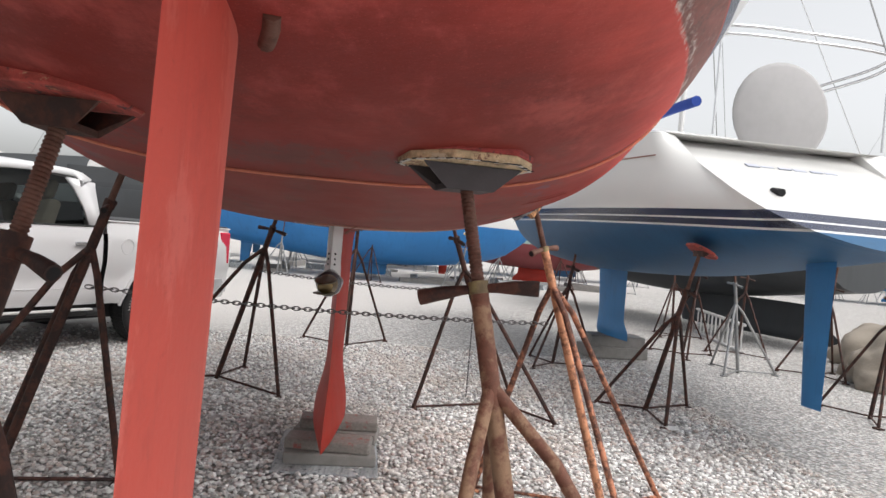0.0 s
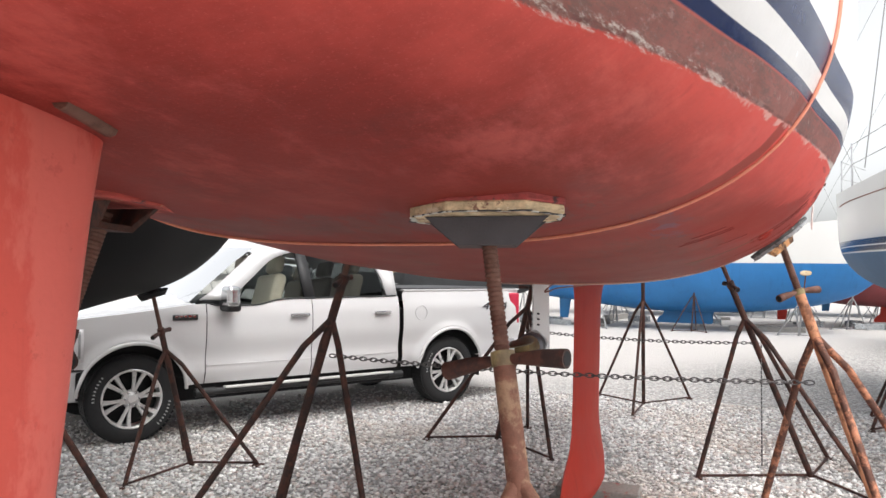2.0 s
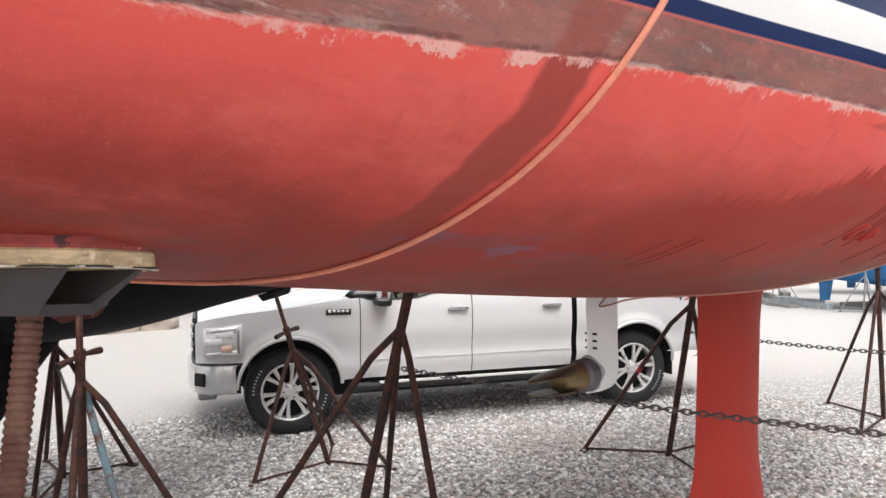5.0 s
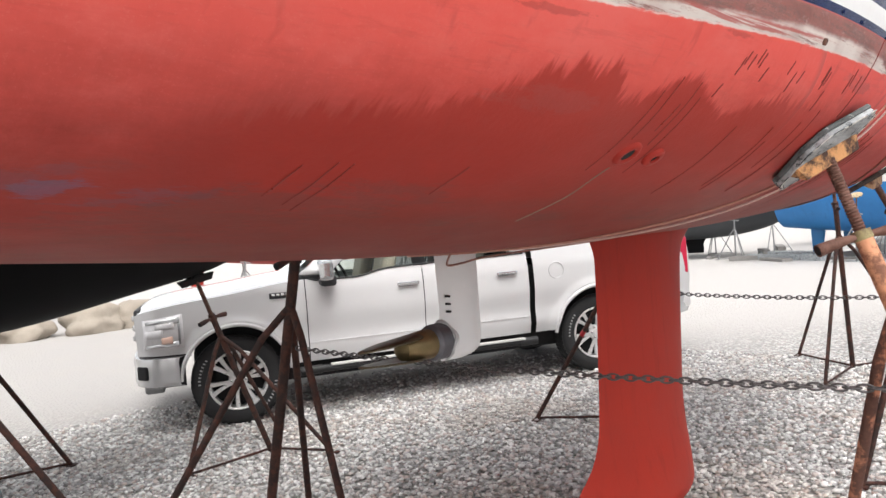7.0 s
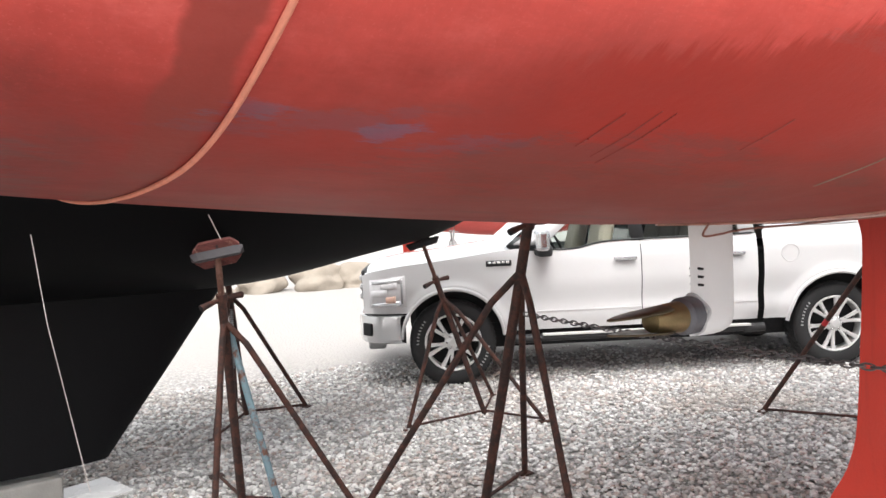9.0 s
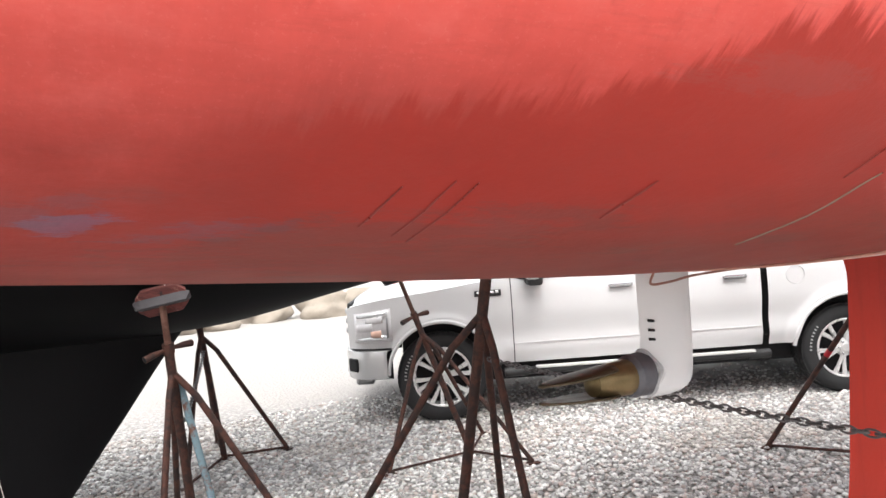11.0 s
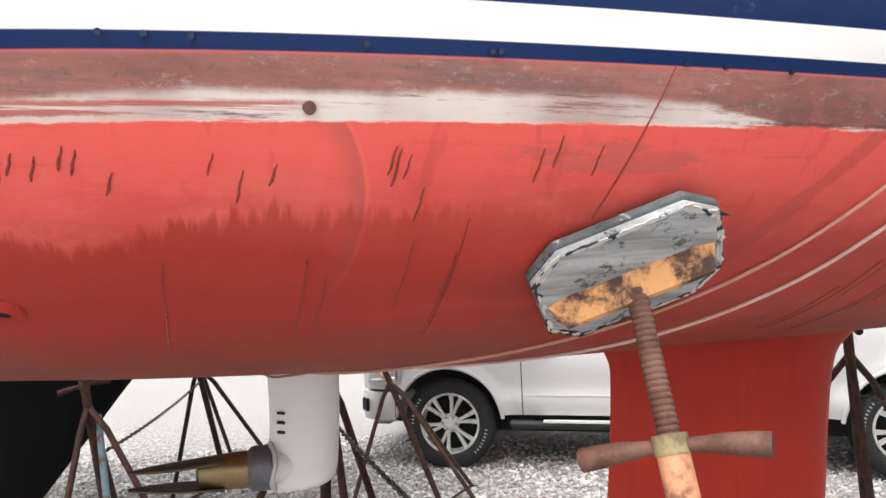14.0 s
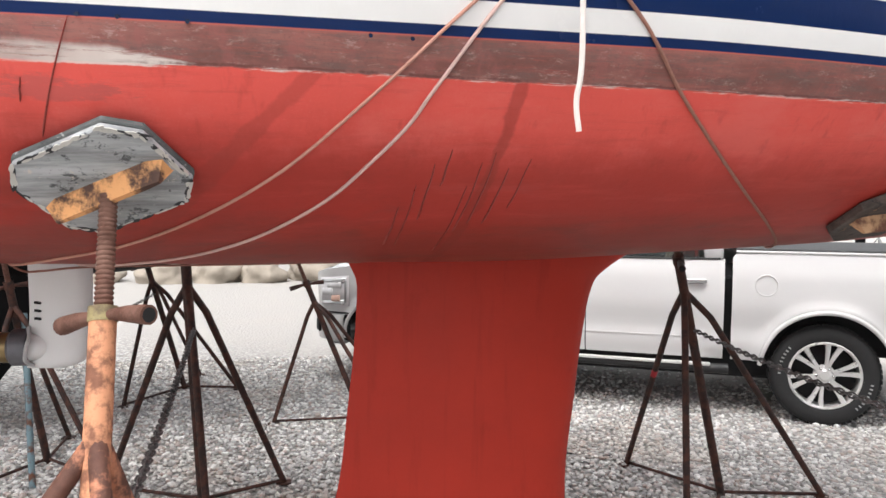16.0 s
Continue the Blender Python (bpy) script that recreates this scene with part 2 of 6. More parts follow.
    edge = n.math("ADD", wl, spread(n.noise(22, 6, 0.75, (1, 1, 0.5)), 0.010))
    c = n.mix(n.step(edge, 1.9385, 1.9415), c, f)
    # chalky line: broad amidships, thin and broken elsewhere
    mid = n.math("MULTIPLY", n.step(x, -1.2, -0.85), n.step(back, -0.64, -0.42))
    stern = n.step(back, 1.85, 2.05)
    wide = n.math("ADD", n.math("ADD", 0.0065, n.math("ADD", n.math("MULTIPLY", mid, 0.010), n.math("MULTIPLY", n.math("MULTIPLY", mid, n.step(x, -0.9, -0.15)), 0.017))), n.math("MULTIPLY", stern, 0.008))
    wide = n.math("MULTIPLY", wide, n.math("ADD", 0.55, n.math("MULTIPLY", n.noise(3.3, 4, 0.6, (1, 1, 0)), 0.9)))
    up = n.math("SUBTRACT", edge, 1.9365)
    ch = n.math("MULTIPLY", n.step(up, -0.001, 0.002), n.math("SUBTRACT", 1.0, n.step(up, n.math("MULTIPLY", wide, 0.75), n.math("MULTIPLY", wide, 1.15))))
    worn = n.step(n.noise(52, 7, 0.8, (0.10, 1, 1.6)), n.math("SUBTRACT", 0.47, n.math("MULTIPLY", mid, 0.13)), n.math("SUBTRACT", 0.60, n.math("MULTIPLY", mid, 0.12)))
    ch = n.math("MULTIPLY", ch, n.math("MULTIPLY", worn, n.math("ADD", 0.5, n.math("MULTIPLY", n.step(n.noise(2.4, 4, 0.6, (1, 1, 0)), 0.36, 0.52), 0.5))))
    aft_line = n.math("MULTIPLY", n.math("SUBTRACT", 1.0, n.step(x, -1.08, -1.02)), n.step(x, -2.2, -2.0))
    ch = n.math("MULTIPLY", ch, n.math("SUBTRACT", 1.0, n.math("MULTIPLY", aft_line, 0.6)))
    c = n.mix(n.math("MULTIPLY", ch, 0.86), c, chalk)
    # aft of the broad chalk: pale scuffs hanging below the edge and a dark seam above it
    hang = n.math("ADD", up, n.math("MULTIPLY", n.step(n.noise(34, 5, 0.75, (1, 1, 0.12)), 0.40, 0.66), 0.014))
    scuff = n.math("MULTIPLY", n.math("MULTIPLY", n.step(hang, 0.001, 0.003), n.math("SUBTRACT", 1.0, n.step(up, 0.002, 0.005))), n.step(n.noise(13, 6, 0.75, (1, 1, 0.3)), 0.42, 0.54))
    c = n.mix(n.math("MULTIPLY", n.math("MULTIPLY", scuff, aft_line), 0.8), c, (0.74, 0.47, 0.42))
    seam = n.math("MULTIPLY", n.math("MULTIPLY", n.step(up, 0.004, 0.006), n.math("SUBTRACT", 1.0, n.step(up, 0.008, 0.011))), n.step(n.noise(9, 5, 0.7, (1, 1, 0)), 0.44, 0.54))
    c = n.mix(n.math("MULTIPLY", n.math("MULTIPLY", seam, n.math("SUBTRACT", 1.0, mid)), 0.7), c, (0.13, 0.05, 0.045))
    # red coat showing through in lines aft of the plug
    lines = n.math("MULTIPLY", n.math("MULTIPLY", n.step(up, 0.006, 0.009), n.math("SUBTRACT", 1.0, n.step(up, 0.020, 0.026))), n.step(back, 0.04, 0.10))
    lines = n.math("MULTIPLY", lines, n.step(n.noise(34, 6, 0.7, (0.05, 1, 2.6)), 0.46, 0.54))
    c = n.mix(n.math("MULTIPLY", n.math("MULTIPLY", lines, mid), 0.8), c, tint(0.7, 0.9, 1.0))
    # stripes, the lowest with a thin bleeding red edge
    c = n.mix(n.math("MULTIPLY", n.step(st, 2.007, 2.009), 0.7), c, (0.55, 0.12, 0.10))
    for lo, colour in ((2.011, boot), (2.030, white), (2.074, band), (2.145, white)):
        k = n.mix(n.math("MULTIPLY", n.noise(20, 4), 0.25), colour, tuple(v * 0.75 for v in colour))
        if colour == band:
            k = n.mix(n.math("MULTIPLY", n.step(n.noise(14, 7, 0.8), 0.62, 0.70), 0.35), k, (0.10, 0.14, 0.24))
        c = n.mix(n.step(st, lo - 0.001, lo + 0.001), c, k)
    gloss = n.step(st, 2.009, 2.013)
    n.link(n.math("SUBTRACT", 0.24, n.math("MULTIPLY", gloss, 0.04)), n.b.inputs["Specular IOR Level"])
    n.bump(n.math("ADD", n.noise(70, 5, 0.6, (1, 1, 0.4)), n.math("MULTIPLY", ch, 0.8)), 0.14, 0.005)
    r = n.math("SUBTRACT", n.math("ADD", 0.46, n.math("MULTIPLY", n.noise(6, 4), 0.2)), n.math("MULTIPLY", gloss, 0.32))
    return n.finish(c, r)


RED = (0.56, 0.058, 0.043)
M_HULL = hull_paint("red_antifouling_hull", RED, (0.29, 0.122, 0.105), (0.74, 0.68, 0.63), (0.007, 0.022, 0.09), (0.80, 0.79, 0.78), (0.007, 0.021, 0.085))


def antifoul(name, color, shine=0.5, bleach=0.0):
    n = Net(name)
    c = n.mix(n.noise(2.5, 6, 0.6), tuple(v * 0.78 for v in color), tuple(min(1, v * 1.18) for v in color))
    c = n.mix(n.math("MULTIPLY", n.step(n.noise(20, 4, 0.6, (1, 1, 0.08)), 0.52, 0.72), 0.35), c, tuple(v * 0.6 for v in color))
    c = n.mix(n.math("MULTIPLY", n.step(n.noise(4, 7, 0.75, (1, 1, 0.5)), 0.55, 0.7), 0.35), c, tuple(v * 0.62 for v in color))
    if bleach:      # paler chalky sheets with ragged edges
        pale = n.step(n.noise(3.2, 7, 0.7, (1, 1, 0.45)), 0.50, 0.56)
        c = n.mix(n.math("MULTIPLY", pale, bleach), c, tuple(min(1, v * k) for v, k in zip(color, (1.18, 1.9, 2.1))))
        c = n.mix(n.math("MULTIPLY", n.step(n.noise(28, 6, 0.75), 0.60, 0.68), 0.35), c, tuple(v * 0.7 for v in color))
    n.bump(n.noise(60, 5), 0.15, 0.006)
    n.b.inputs["Specular IOR Level"].default_value = shine
    return n.finish(c, n.math("ADD", 0.42, n.math("MULTIPLY", n.noise(5), 0.2)))


M_KEEL = antifoul("red_antifouling", (0.42, 0.032, 0.018), 0.25)
M_RUDDER = antifoul("sun_bleached_red_antifouling", (0.62, 0.098, 0.072), 0.3, 0.55)
M_BLUE = antifoul("blue_antifouling", (0.03, 0.20, 0.46))
M_DBLUE = antifoul("dark_blue_antifouling", (0.02, 0.11, 0.24))
M_BLACK = antifoul("black_antifouling", (0.006, 0.006, 0.007), 0.12)
M_GELCOAT = plain("white_gelcoat", (0.74, 0.72, 0.70), 0.25, vary=0.05, scale=1.5)
M_NAVY = plain("navy_gelcoat", (0.012, 0.022, 0.06), 0.2, vary=0.15, scale=2)
M_TRUCK = plain("white_car_paint", (0.66, 0.65, 0.65), 0.22, vary=0.02, scale=1.0)
M_TRUCK.node_tree.nodes["Principled BSDF"].inputs["Coat Weight"].default_value = 0.7
M_CHROME = plain("chrome", (0.62, 0.62, 0.63), 0.14, 1.0, vary=0.05)
M_ALLOY = plain("machined_alloy", (0.74, 0.73, 0.72), 0.3, 0.45, vary=0.08)
M_BLACKPL = plain("black_plastic", (0.02, 0.02, 0.021), 0.55)
M_RUBBER = plain("tyre_rubber", (0.022, 0.022, 0.023), 0.8, bump=0.2)
M_DARK = plain("dark_underbody", (0.012, 0.012, 0.013), 0.9)
M_LEATHER = plain("beige_leather", (0.36, 0.31, 0.25), 0.6)
M_TAIL = plain("red_lamp_lens", (0.58, 0.03, 0.07), 0.15, vary=0.1)
M_LAMP = plain("clear_lamp_lens", (0.78, 0.76, 0.77), 0.12, 0.0, vary=0.2, scale=25)
M_BRIGHT = plain("bright_trim", (0.70, 0.70, 0.70), 0.2, 0.5, vary=0.06)
M_AMBER = plain("amber_lens", (0.74, 0.48, 0.38), 0.2)
M_ALU = plain("dull_white_aluminium", (0.66, 0.65, 0.64), 0.5, 0.2, vary=0.12)
M_DECAL = plain("dark_decal", (0.05, 0.05, 0.055), 0.4)
M_REDDECAL = plain("red_decal", (0.5, 0.02, 0.03), 0.4)
M_STEEL = rusty("rusty_brown_steel", (0.034, 0.018, 0.015), (0.080, 0.030, 0.020), 0.5)
M_ORANGE = rusty("worn_orange_paint", (0.62, 0.29, 0.16), (0.20, 0.085, 0.05), 0.46)
M_BRASS = rusty("tarnished_brass", (0.30, 0.25, 0.12), (0.16, 0.12, 0.07), 0.5)
M_BRACKET = rusty("chipped_yellow_paint", (0.72, 0.36, 0.15), (0.075, 0.038, 0.028), 0.49)
M_THREAD = rusty("rusty_threaded_rod", (0.16, 0.080, 0.058), (0.10, 0.042, 0.028), 0.5)
M_BLUESTEEL = rusty("worn_blue_paint", (0.17, 0.26, 0.30), amount=0.45)
M_GALV = plain("grey_galvanised_steel", (0.33, 0.33, 0.33), 0.5, 0.6, vary=0.25, scale=20)
def worn_board(name, paint, bare, dark):
    """Painted plywood with brushed grain and chipped patches."""
    n = Net(name)
    g = n.noise(26, 6, 0.7, (0.12, 1, 1))
    c = n.mix(n.step(g, 0.3, 0.7), tuple(v * 0.55 for v in paint), tuple(v * 1.35 for v in paint))
    c = n.mix(n.math("MULTIPLY", n.step(n.noise(17, 7, 0.8), 0.56, 0.60), 0.85), c, dark)
    c = n.mix(n.math("MULTIPLY", n.step(n.noise(23, 7, 0.8, (1, 0.4, 1)), 0.60, 0.63), 0.9), c, bare)
    n.bump(g, 0.35, 0.004)
    return n.finish(c, 0.8)


M_GREYPLY = worn_board("grey_painted_plywood", (0.36, 0.38, 0.39), (0.60, 0.56, 0.50), (0.045, 0.05, 0.055))
M_PLY = worn_board("weathered_plywood", (0.42, 0.33, 0.20), (0.62, 0.55, 0.40), (0.09, 0.06, 0.04))
M_PADRED = worn_board("paint_stained_plywood", (0.40, 0.07, 0.055), (0.50, 0.34, 0.20), (0.04, 0.03, 0.035))
M_ROPE_O = plain("orange_braided_rope", (0.80, 0.30, 0.20), 0.85, vary=0.25, scale=60, bump=0.5)
M_ROPE_W = plain("white_braided_rope", (0.78, 0.70, 0.66), 0.85, vary=0.15, scale=60, bump=0.5)
M_ROPE_P = plain("faded_pink_rope", (0.60, 0.31, 0.24), 0.85, vary=0.25, scale=60, bump=0.5)
M_ROPE_PALE = plain("pale_pink_rope", (0.72, 0.50, 0.45), 0.85, vary=0.2, scale=60, bump=0.5)
M_ROPE_B = plain("brown_braided_rope", (0.34, 0.16, 0.12), 0.85, vary=0.3, scale=60, bump=0.5)
M_CHAIN = plain("dull_galvanised_chain", (0.16, 0.15, 0.15), 0.55, 0.7, vary=0.4, scale=30)
M_BRONZE = plain("bronze", (0.27, 0.20, 0.10), 0.42, 0.8, vary=0.6, scale=14)
M_ZINC = plain("tarnished_zinc", (0.15, 0.15, 0.165), 0.55, 0.6, vary=0.35, scale=18, bump=0.2)
M_BLADE = plain("dark_bronze_blade", (0.12, 0.095, 0.06), 0.45, 0.6, vary=0.5, scale=14)
M_LEG = plain("white_drive_leg", (0.70, 0.70, 0.70), 0.45, vary=0.06, scale=8)
M_WOODBLOCK = plain("grey_timber_block", (0.27, 0.255, 0.24), 0.9, vary=0.35, scale=12, bump=0.35)
M_CONCRETE = plain("concrete_block", (0.34, 0.33, 0.31), 0.9, vary=0.25, scale=10, bump=0.3)


def glass(name, tint):
    m = bpy.data.materials.new(name)
    t, b = nodes_of(m)
    b.inputs["Base Color"].default_value = (*tint, 1)
    b.inputs["Roughness"].default_value = 0.03
    b.inputs["Transmission Weight"].default_value = 1.0
    b.inputs["IOR"].default_value = 1.15
    return m


M_GLASS = glass("car_glass", (0.55, 0.62, 0.58))
M_TINT = glass("tinted_car_glass", (0.06, 0.07, 0.07))


# ---- building helpers ----
def mesh_of(name, verts, faces, smooth=True):
    me = bpy.data.meshes.new(name)
    me.from_pydata([tuple(v) for v in verts], [], faces)
    me.validate()
    if smooth:
        me.shade_smooth()
    return me


def thing(name, at, label, category, group="", kind=""):
    ob = new(name)
    ob.empty_display_size = 0.2
    ob.matrix_world = at if isinstance(at, Matrix) else Matrix.Translation(at)
    return tagged(ob, label, category, group, kind)


def part(name, shape, material, parent=None, label="", local=False):
    """Links a bmesh or a mesh as one object under a thing or a part; coordinates are the world's unless local."""
    if isinstance(shape, bmesh.types.BMesh):
        me = bpy.data.meshes.new(name)
        bmesh.ops.recalc_face_normals(shape, faces=shape.faces)
        shape.to_mesh(me)
        shape.free()
    else:
        me = shape
    for m in material if isinstance(material, (list, tuple)) else [material]:
        me.materials.append(m)
    ob = new(name, me)
    if parent is not None:
        ob.parent = parent
        if not local:
            m = Matrix.Identity(4)
            p = parent
            chain = []
            while p is not None:
                chain.append(p)
                p = p.parent
            for p in reversed(chain):
                m = m @ p.matrix_parent_inverse @ p.matrix_basis
            ob.matrix_parent_inverse = m.inverted()
    return tagged(ob, label)


def sharp(me, angle=35):
    me.set_sharp_from_angle(angle=radians(angle))
    return me


def box(size, at=(0, 0, 0), bevel=0.004, m=None, seg=2):
    bm = bmesh.new()
    bmesh.ops.create_cube(bm, size=1)
    bmesh.ops.scale(bm, vec=size, verts=bm.verts)
    if bevel:
        bmesh.ops.bevel(bm, geom=bm.edges, offset=bevel, segments=seg, affect="EDGES", profile=0.5)
    bmesh.ops.transform(bm, matrix=(m or Matrix.Identity(4)) if m is not None else Matrix.Translation(at), verts=bm.verts)
    return bm


def tube(points, r, sides=10, caps=True, radii=None):
    """A round bar along points."""
    pts = [Vector(p) for p in points]
    n = len(pts)
    verts, faces = [], []
    ref = None
    for i, p in enumerate(pts):
        d = (pts[min(i + 1, n - 1)] - pts[max(i - 1, 0)]).normalized()
        if ref is None:
            ref = d.orthogonal().normalized()
        ref = (ref - d * ref.dot(d)).normalized()
        side = d.cross(ref)
        k = radii[i] if radii else r
        for j in range(sides):
            a = 2 * math.pi * j / sides
            verts.append(p + (ref * math.cos(a) + side * math.sin(a)) * k)
    for i in range(n - 1):
        for j in range(sides):
            k = (j + 1) % sides
            faces.append((i * sides + j, i * sides + k, (i + 1) * sides + k, (i + 1) * sides + j))
    if caps:
        faces.append(tuple(range(sides))[::-1])
        faces.append(tuple(range((n - 1) * sides, n * sides)))
    return verts, faces


def merge(*shapes):
    """Several (verts, faces) pairs as one."""
    verts, faces = [], []
    for v, f in shapes:
        k = len(verts)
        verts += [tuple(p) for p in v]
        faces += [tuple(i + k for i in q) for q in f]
    return verts, faces


def tube_mesh(name, points, r, sides=10, radii=None):
    return sharp(mesh_of(name, *tube(points, r, sides, True, radii)), 50)


def smooth_points(points, steps=8):
    """Catmull-Rom through the points."""
    p = [Vector(q) for q in points]
    p = [p[0] * 2 - p[1]] + p + [p[-1] * 2 - p[-2]]
    out = []
    for i in range(1, len(p) - 2):
        for s in range(steps):
            t = s / steps
            a, b, c, d = p[i - 1:i + 3]
            out.append(0.5 * ((2 * b) + (c - a) * t + (2 * a - 5 * b + 4 * c - d) * t * t + (3 * b - a - 3 * c + d) * t ** 3))
    out.append(p[-2])
    return out


def curve_at(xs, ys, x):
    """A smooth (monotone cubic) curve through a short table."""
    xs, ys = np.asarray(xs, float), np.asarray(ys, float)
    h = np.diff(xs)
    d = np.diff(ys) / h
    m = np.zeros(len(xs))
    m[0], m[-1] = d[0], d[-1]
    for i in range(1, len(xs) - 1):
        if d[i - 1] * d[i] > 0:
            w1, w2 = 2 * h[i] + h[i - 1], h[i] + 2 * h[i - 1]
            m[i] = (w1 + w2) / (w1 / d[i - 1] + w2 / d[i])
    i = int(np.clip(np.searchsorted(xs, x) - 1, 0, len(xs) - 2))
    t = min(1.0, max(0.0, (x - xs[i]) / h[i]))
    return float((2 * t ** 3 - 3 * t * t + 1) * ys[i] + (t ** 3 - 2 * t * t + t) * h[i] * m[i] + (3 * t * t - 2 * t ** 3) * ys[i + 1] + (t ** 3 - t * t) * h[i] * m[i + 1])


def grid_faces(rows, cols, closed=False):
    out = []
    for i in range(rows - 1):
        for j in range(cols if closed else cols - 1):
            k = (j + 1) % cols
            out.append((i * cols + j, i * cols + k, (i + 1) * cols + k, (i + 1) * cols + j))
    return out


def lathe(profile, sides=32):
    """Turns (radius, along-y) pairs about the y axis."""
    verts = []
    for r, y in profile:
        for j in range(sides):
            a = 2 * math.pi * j / sides
            verts.append((r * math.cos(a), y, r * math.sin(a)))
    return verts, grid_faces(len(profile), sides, True)


# ---- ground ----
def gravel_ground():
    n = Net("crushed_stone_ground")
    v = n.node("ShaderNodeTexVoronoi", Scale=30.0)
    n.link(n.coords((1, 1, 1)), v.inputs["Vector"])
    sep = n.t.nodes.new("ShaderNodeSeparateColor")
    n.link(v.outputs["Color"], sep.inputs[0])
    stone = n.mix(sep.outputs[0], (0.36, 0.352, 0.345), (0.78, 0.757, 0.73))
    stone = n.mix(n.math("MULTIPLY", n.step(sep.outputs[1], 0.75, 0.8), 0.6), stone, (0.40, 0.30, 0.26))
    c = n.mix(n.step(v.outputs["Distance"], 0.35, 0.75), stone, (0.22, 0.212, 0.205))
    c = n.mix(n.math("MULTIPLY", n.noise(0.35, 5), 0.3), c, (0.46, 0.44, 0.41))
    # the driven lane beyond the stands is fine pale grit
    x, y, z = n.xyz()
    lane = n.math("ADD", n.math("ADD", n.math("MULTIPLY", x, 0.53), n.math("MULTIPLY", y, 0.85)), n.math("MULTIPLY", n.noise(0.5, 4), 1.6))
    fine = n.mix(n.noise(60, 4), (0.33, 0.312, 0.296), (0.46, 0.437, 0.417))
    fine = n.mix(n.math("MULTIPLY", n.step(n.noise(0.9, 6, 0.7), 0.45, 0.7), 0.4), fine, (0.42, 0.385, 0.35))
    fine = n.mix(n.math("MULTIPLY", n.step(n.math("ADD", x, n.math("MULTIPLY", n.noise(0.4, 4), 3.0)), 6.0, 12.0), 0.7), fine, (0.54, 0.512, 0.49))
    c = n.mix(n.step(lane, 4.6, 7.4), c, fine)
    n.bump(v.outputs["Distance"], 0.8, 0.02)
    return n.finish(c, 0.9)


M_GROUND = gravel_ground()
gv = []
for i in range(61):
    for j in range(61):
        sx = 600 * ((i - 30) / 30) ** 3
        sy = 600 * ((j - 30) / 30) ** 3
        gv.append((sx + 3, sy + 2, 0.012 * noise.noise((sx * 0.3, sy * 0.3, 0))))
ground = part("ground", mesh_of("ground", gv, grid_faces(61, 61)), M_GROUND)
tagged(ground, "pale grey crushed stone boatyard ground", "ground", kind="structure")


# ---- sailing boat hulls ----
def hull_table(B, ZK, SH, P, ref=2.3):
    """Half breadth, keel line, sheer and fullness against x."""
    return {"B": B, "ZK": ZK, "SH": SH, "P": P, "ref": ref}


def station(tab, x):
    return [curve_at(*tab[k], x) for k in ("B", "ZK", "SH", "P")]


def half_breadth(tab, x, z):
    b, zk, sh, p = station(tab, x)
    top = max(tab["ref"], zk + 0.3)
    u = min(1.0, max(0.0, (z - zk) / (top - zk)))
    y = b * (1 - (1 - u) ** p) ** (1 / p)
    return y * (1 + 0.03 * max(0, z - top))


def hull_mesh(name, tab, x0, x1, stations=90, ring=26, rake=0.0):
    """The whole shell, port and starboard, with transom and deck."""
    verts = []
    half = []
    for i in range(stations):
        x = x0 + (x1 - x0) * i / (stations - 1)
        b, zk, sh, p = station(tab, x)
        top = max(tab["ref"], zk + 0.3)
        sec = []
        for j in range(ring):
            a = math.pi / 2 * j / (ring - 1)
            sec.append((b * math.sin(a) ** (2 / p), top - (top - zk) * math.cos(a) ** (2 / p)))
        for j in range(1, 7):
            z = top + (max(sh, top + 0.05) - top) * j / 6
            sec.append((b * (1 + 0.03 * (z - top)), z))
        half = len(sec)
        lean = rake * max(0.0, 1 - (x - x0) / 2.5) ** 1.5
        line = [(x + lean * (z - zk), -y, z) for y, z in reversed(sec)] + [(x + lean * (z - zk), y, z) for y, z in sec[1:]]
        verts += line
    cols = 2 * half - 1
    faces = grid_faces(stations, cols)
    # transom
    faces.append(tuple(range(cols)))
    # deck
    for i in range(stations - 1):
        faces.append((i * cols, (i + 1) * cols, (i + 2) * cols - 1, (i + 1) * cols - 1))
    return sharp(mesh_of(name, verts, faces), 40)


RED_TAB = hull_table(
    ([-4.6, -3.5, -2.8, -2.4, -2.0, -1.5, -1.0, -0.4, 0.4, 1.0, 1.5, 2.1, 3.0, 4.0, 4.8, 5.4],
     [0.513, 0.678, 0.796, 0.888, 0.977, 1.092, 1.202, 1.264, 1.303, 1.308, 1.30, 1.241, 1.048, 0.697, 0.342, 0.059]),
    ([-4.6, -3.9, -2.8, -2.4, -2.0, -1.5, -1.1, -0.8, -0.3, 0.3, 1.3, 2.2, 3.2, 4.2, 4.9, 5.4],
     [2.023, 1.928, 1.776, 1.718, 1.668, 1.62, 1.588, 1.566, 1.534, 1.52, 1.511, 1.549, 1.61, 1.926, 2.295, 2.612]),
    ([-4.6, 0.0, 5.4], [2.75, 2.75, 3.05]),
    ([-4.6, -2.8, -2.4, -2.0, -1.5, -0.9, -0.5, 0.0, 0.5, 1.2, 2.5, 4.0, 5.4], [2.237, 2.745, 3.033, 3.203, 2.937, 2.936, 2.693, 2.755, 2.607, 2.175, 2.506, 2.066, 1.505]))


def mid_y(x):
    """The boat lies slightly askew: its middle line in plan."""
    return -0.0511 + 0.04266 * x


def hull_y(x, z):
    return half_breadth(RED_TAB, x, z)


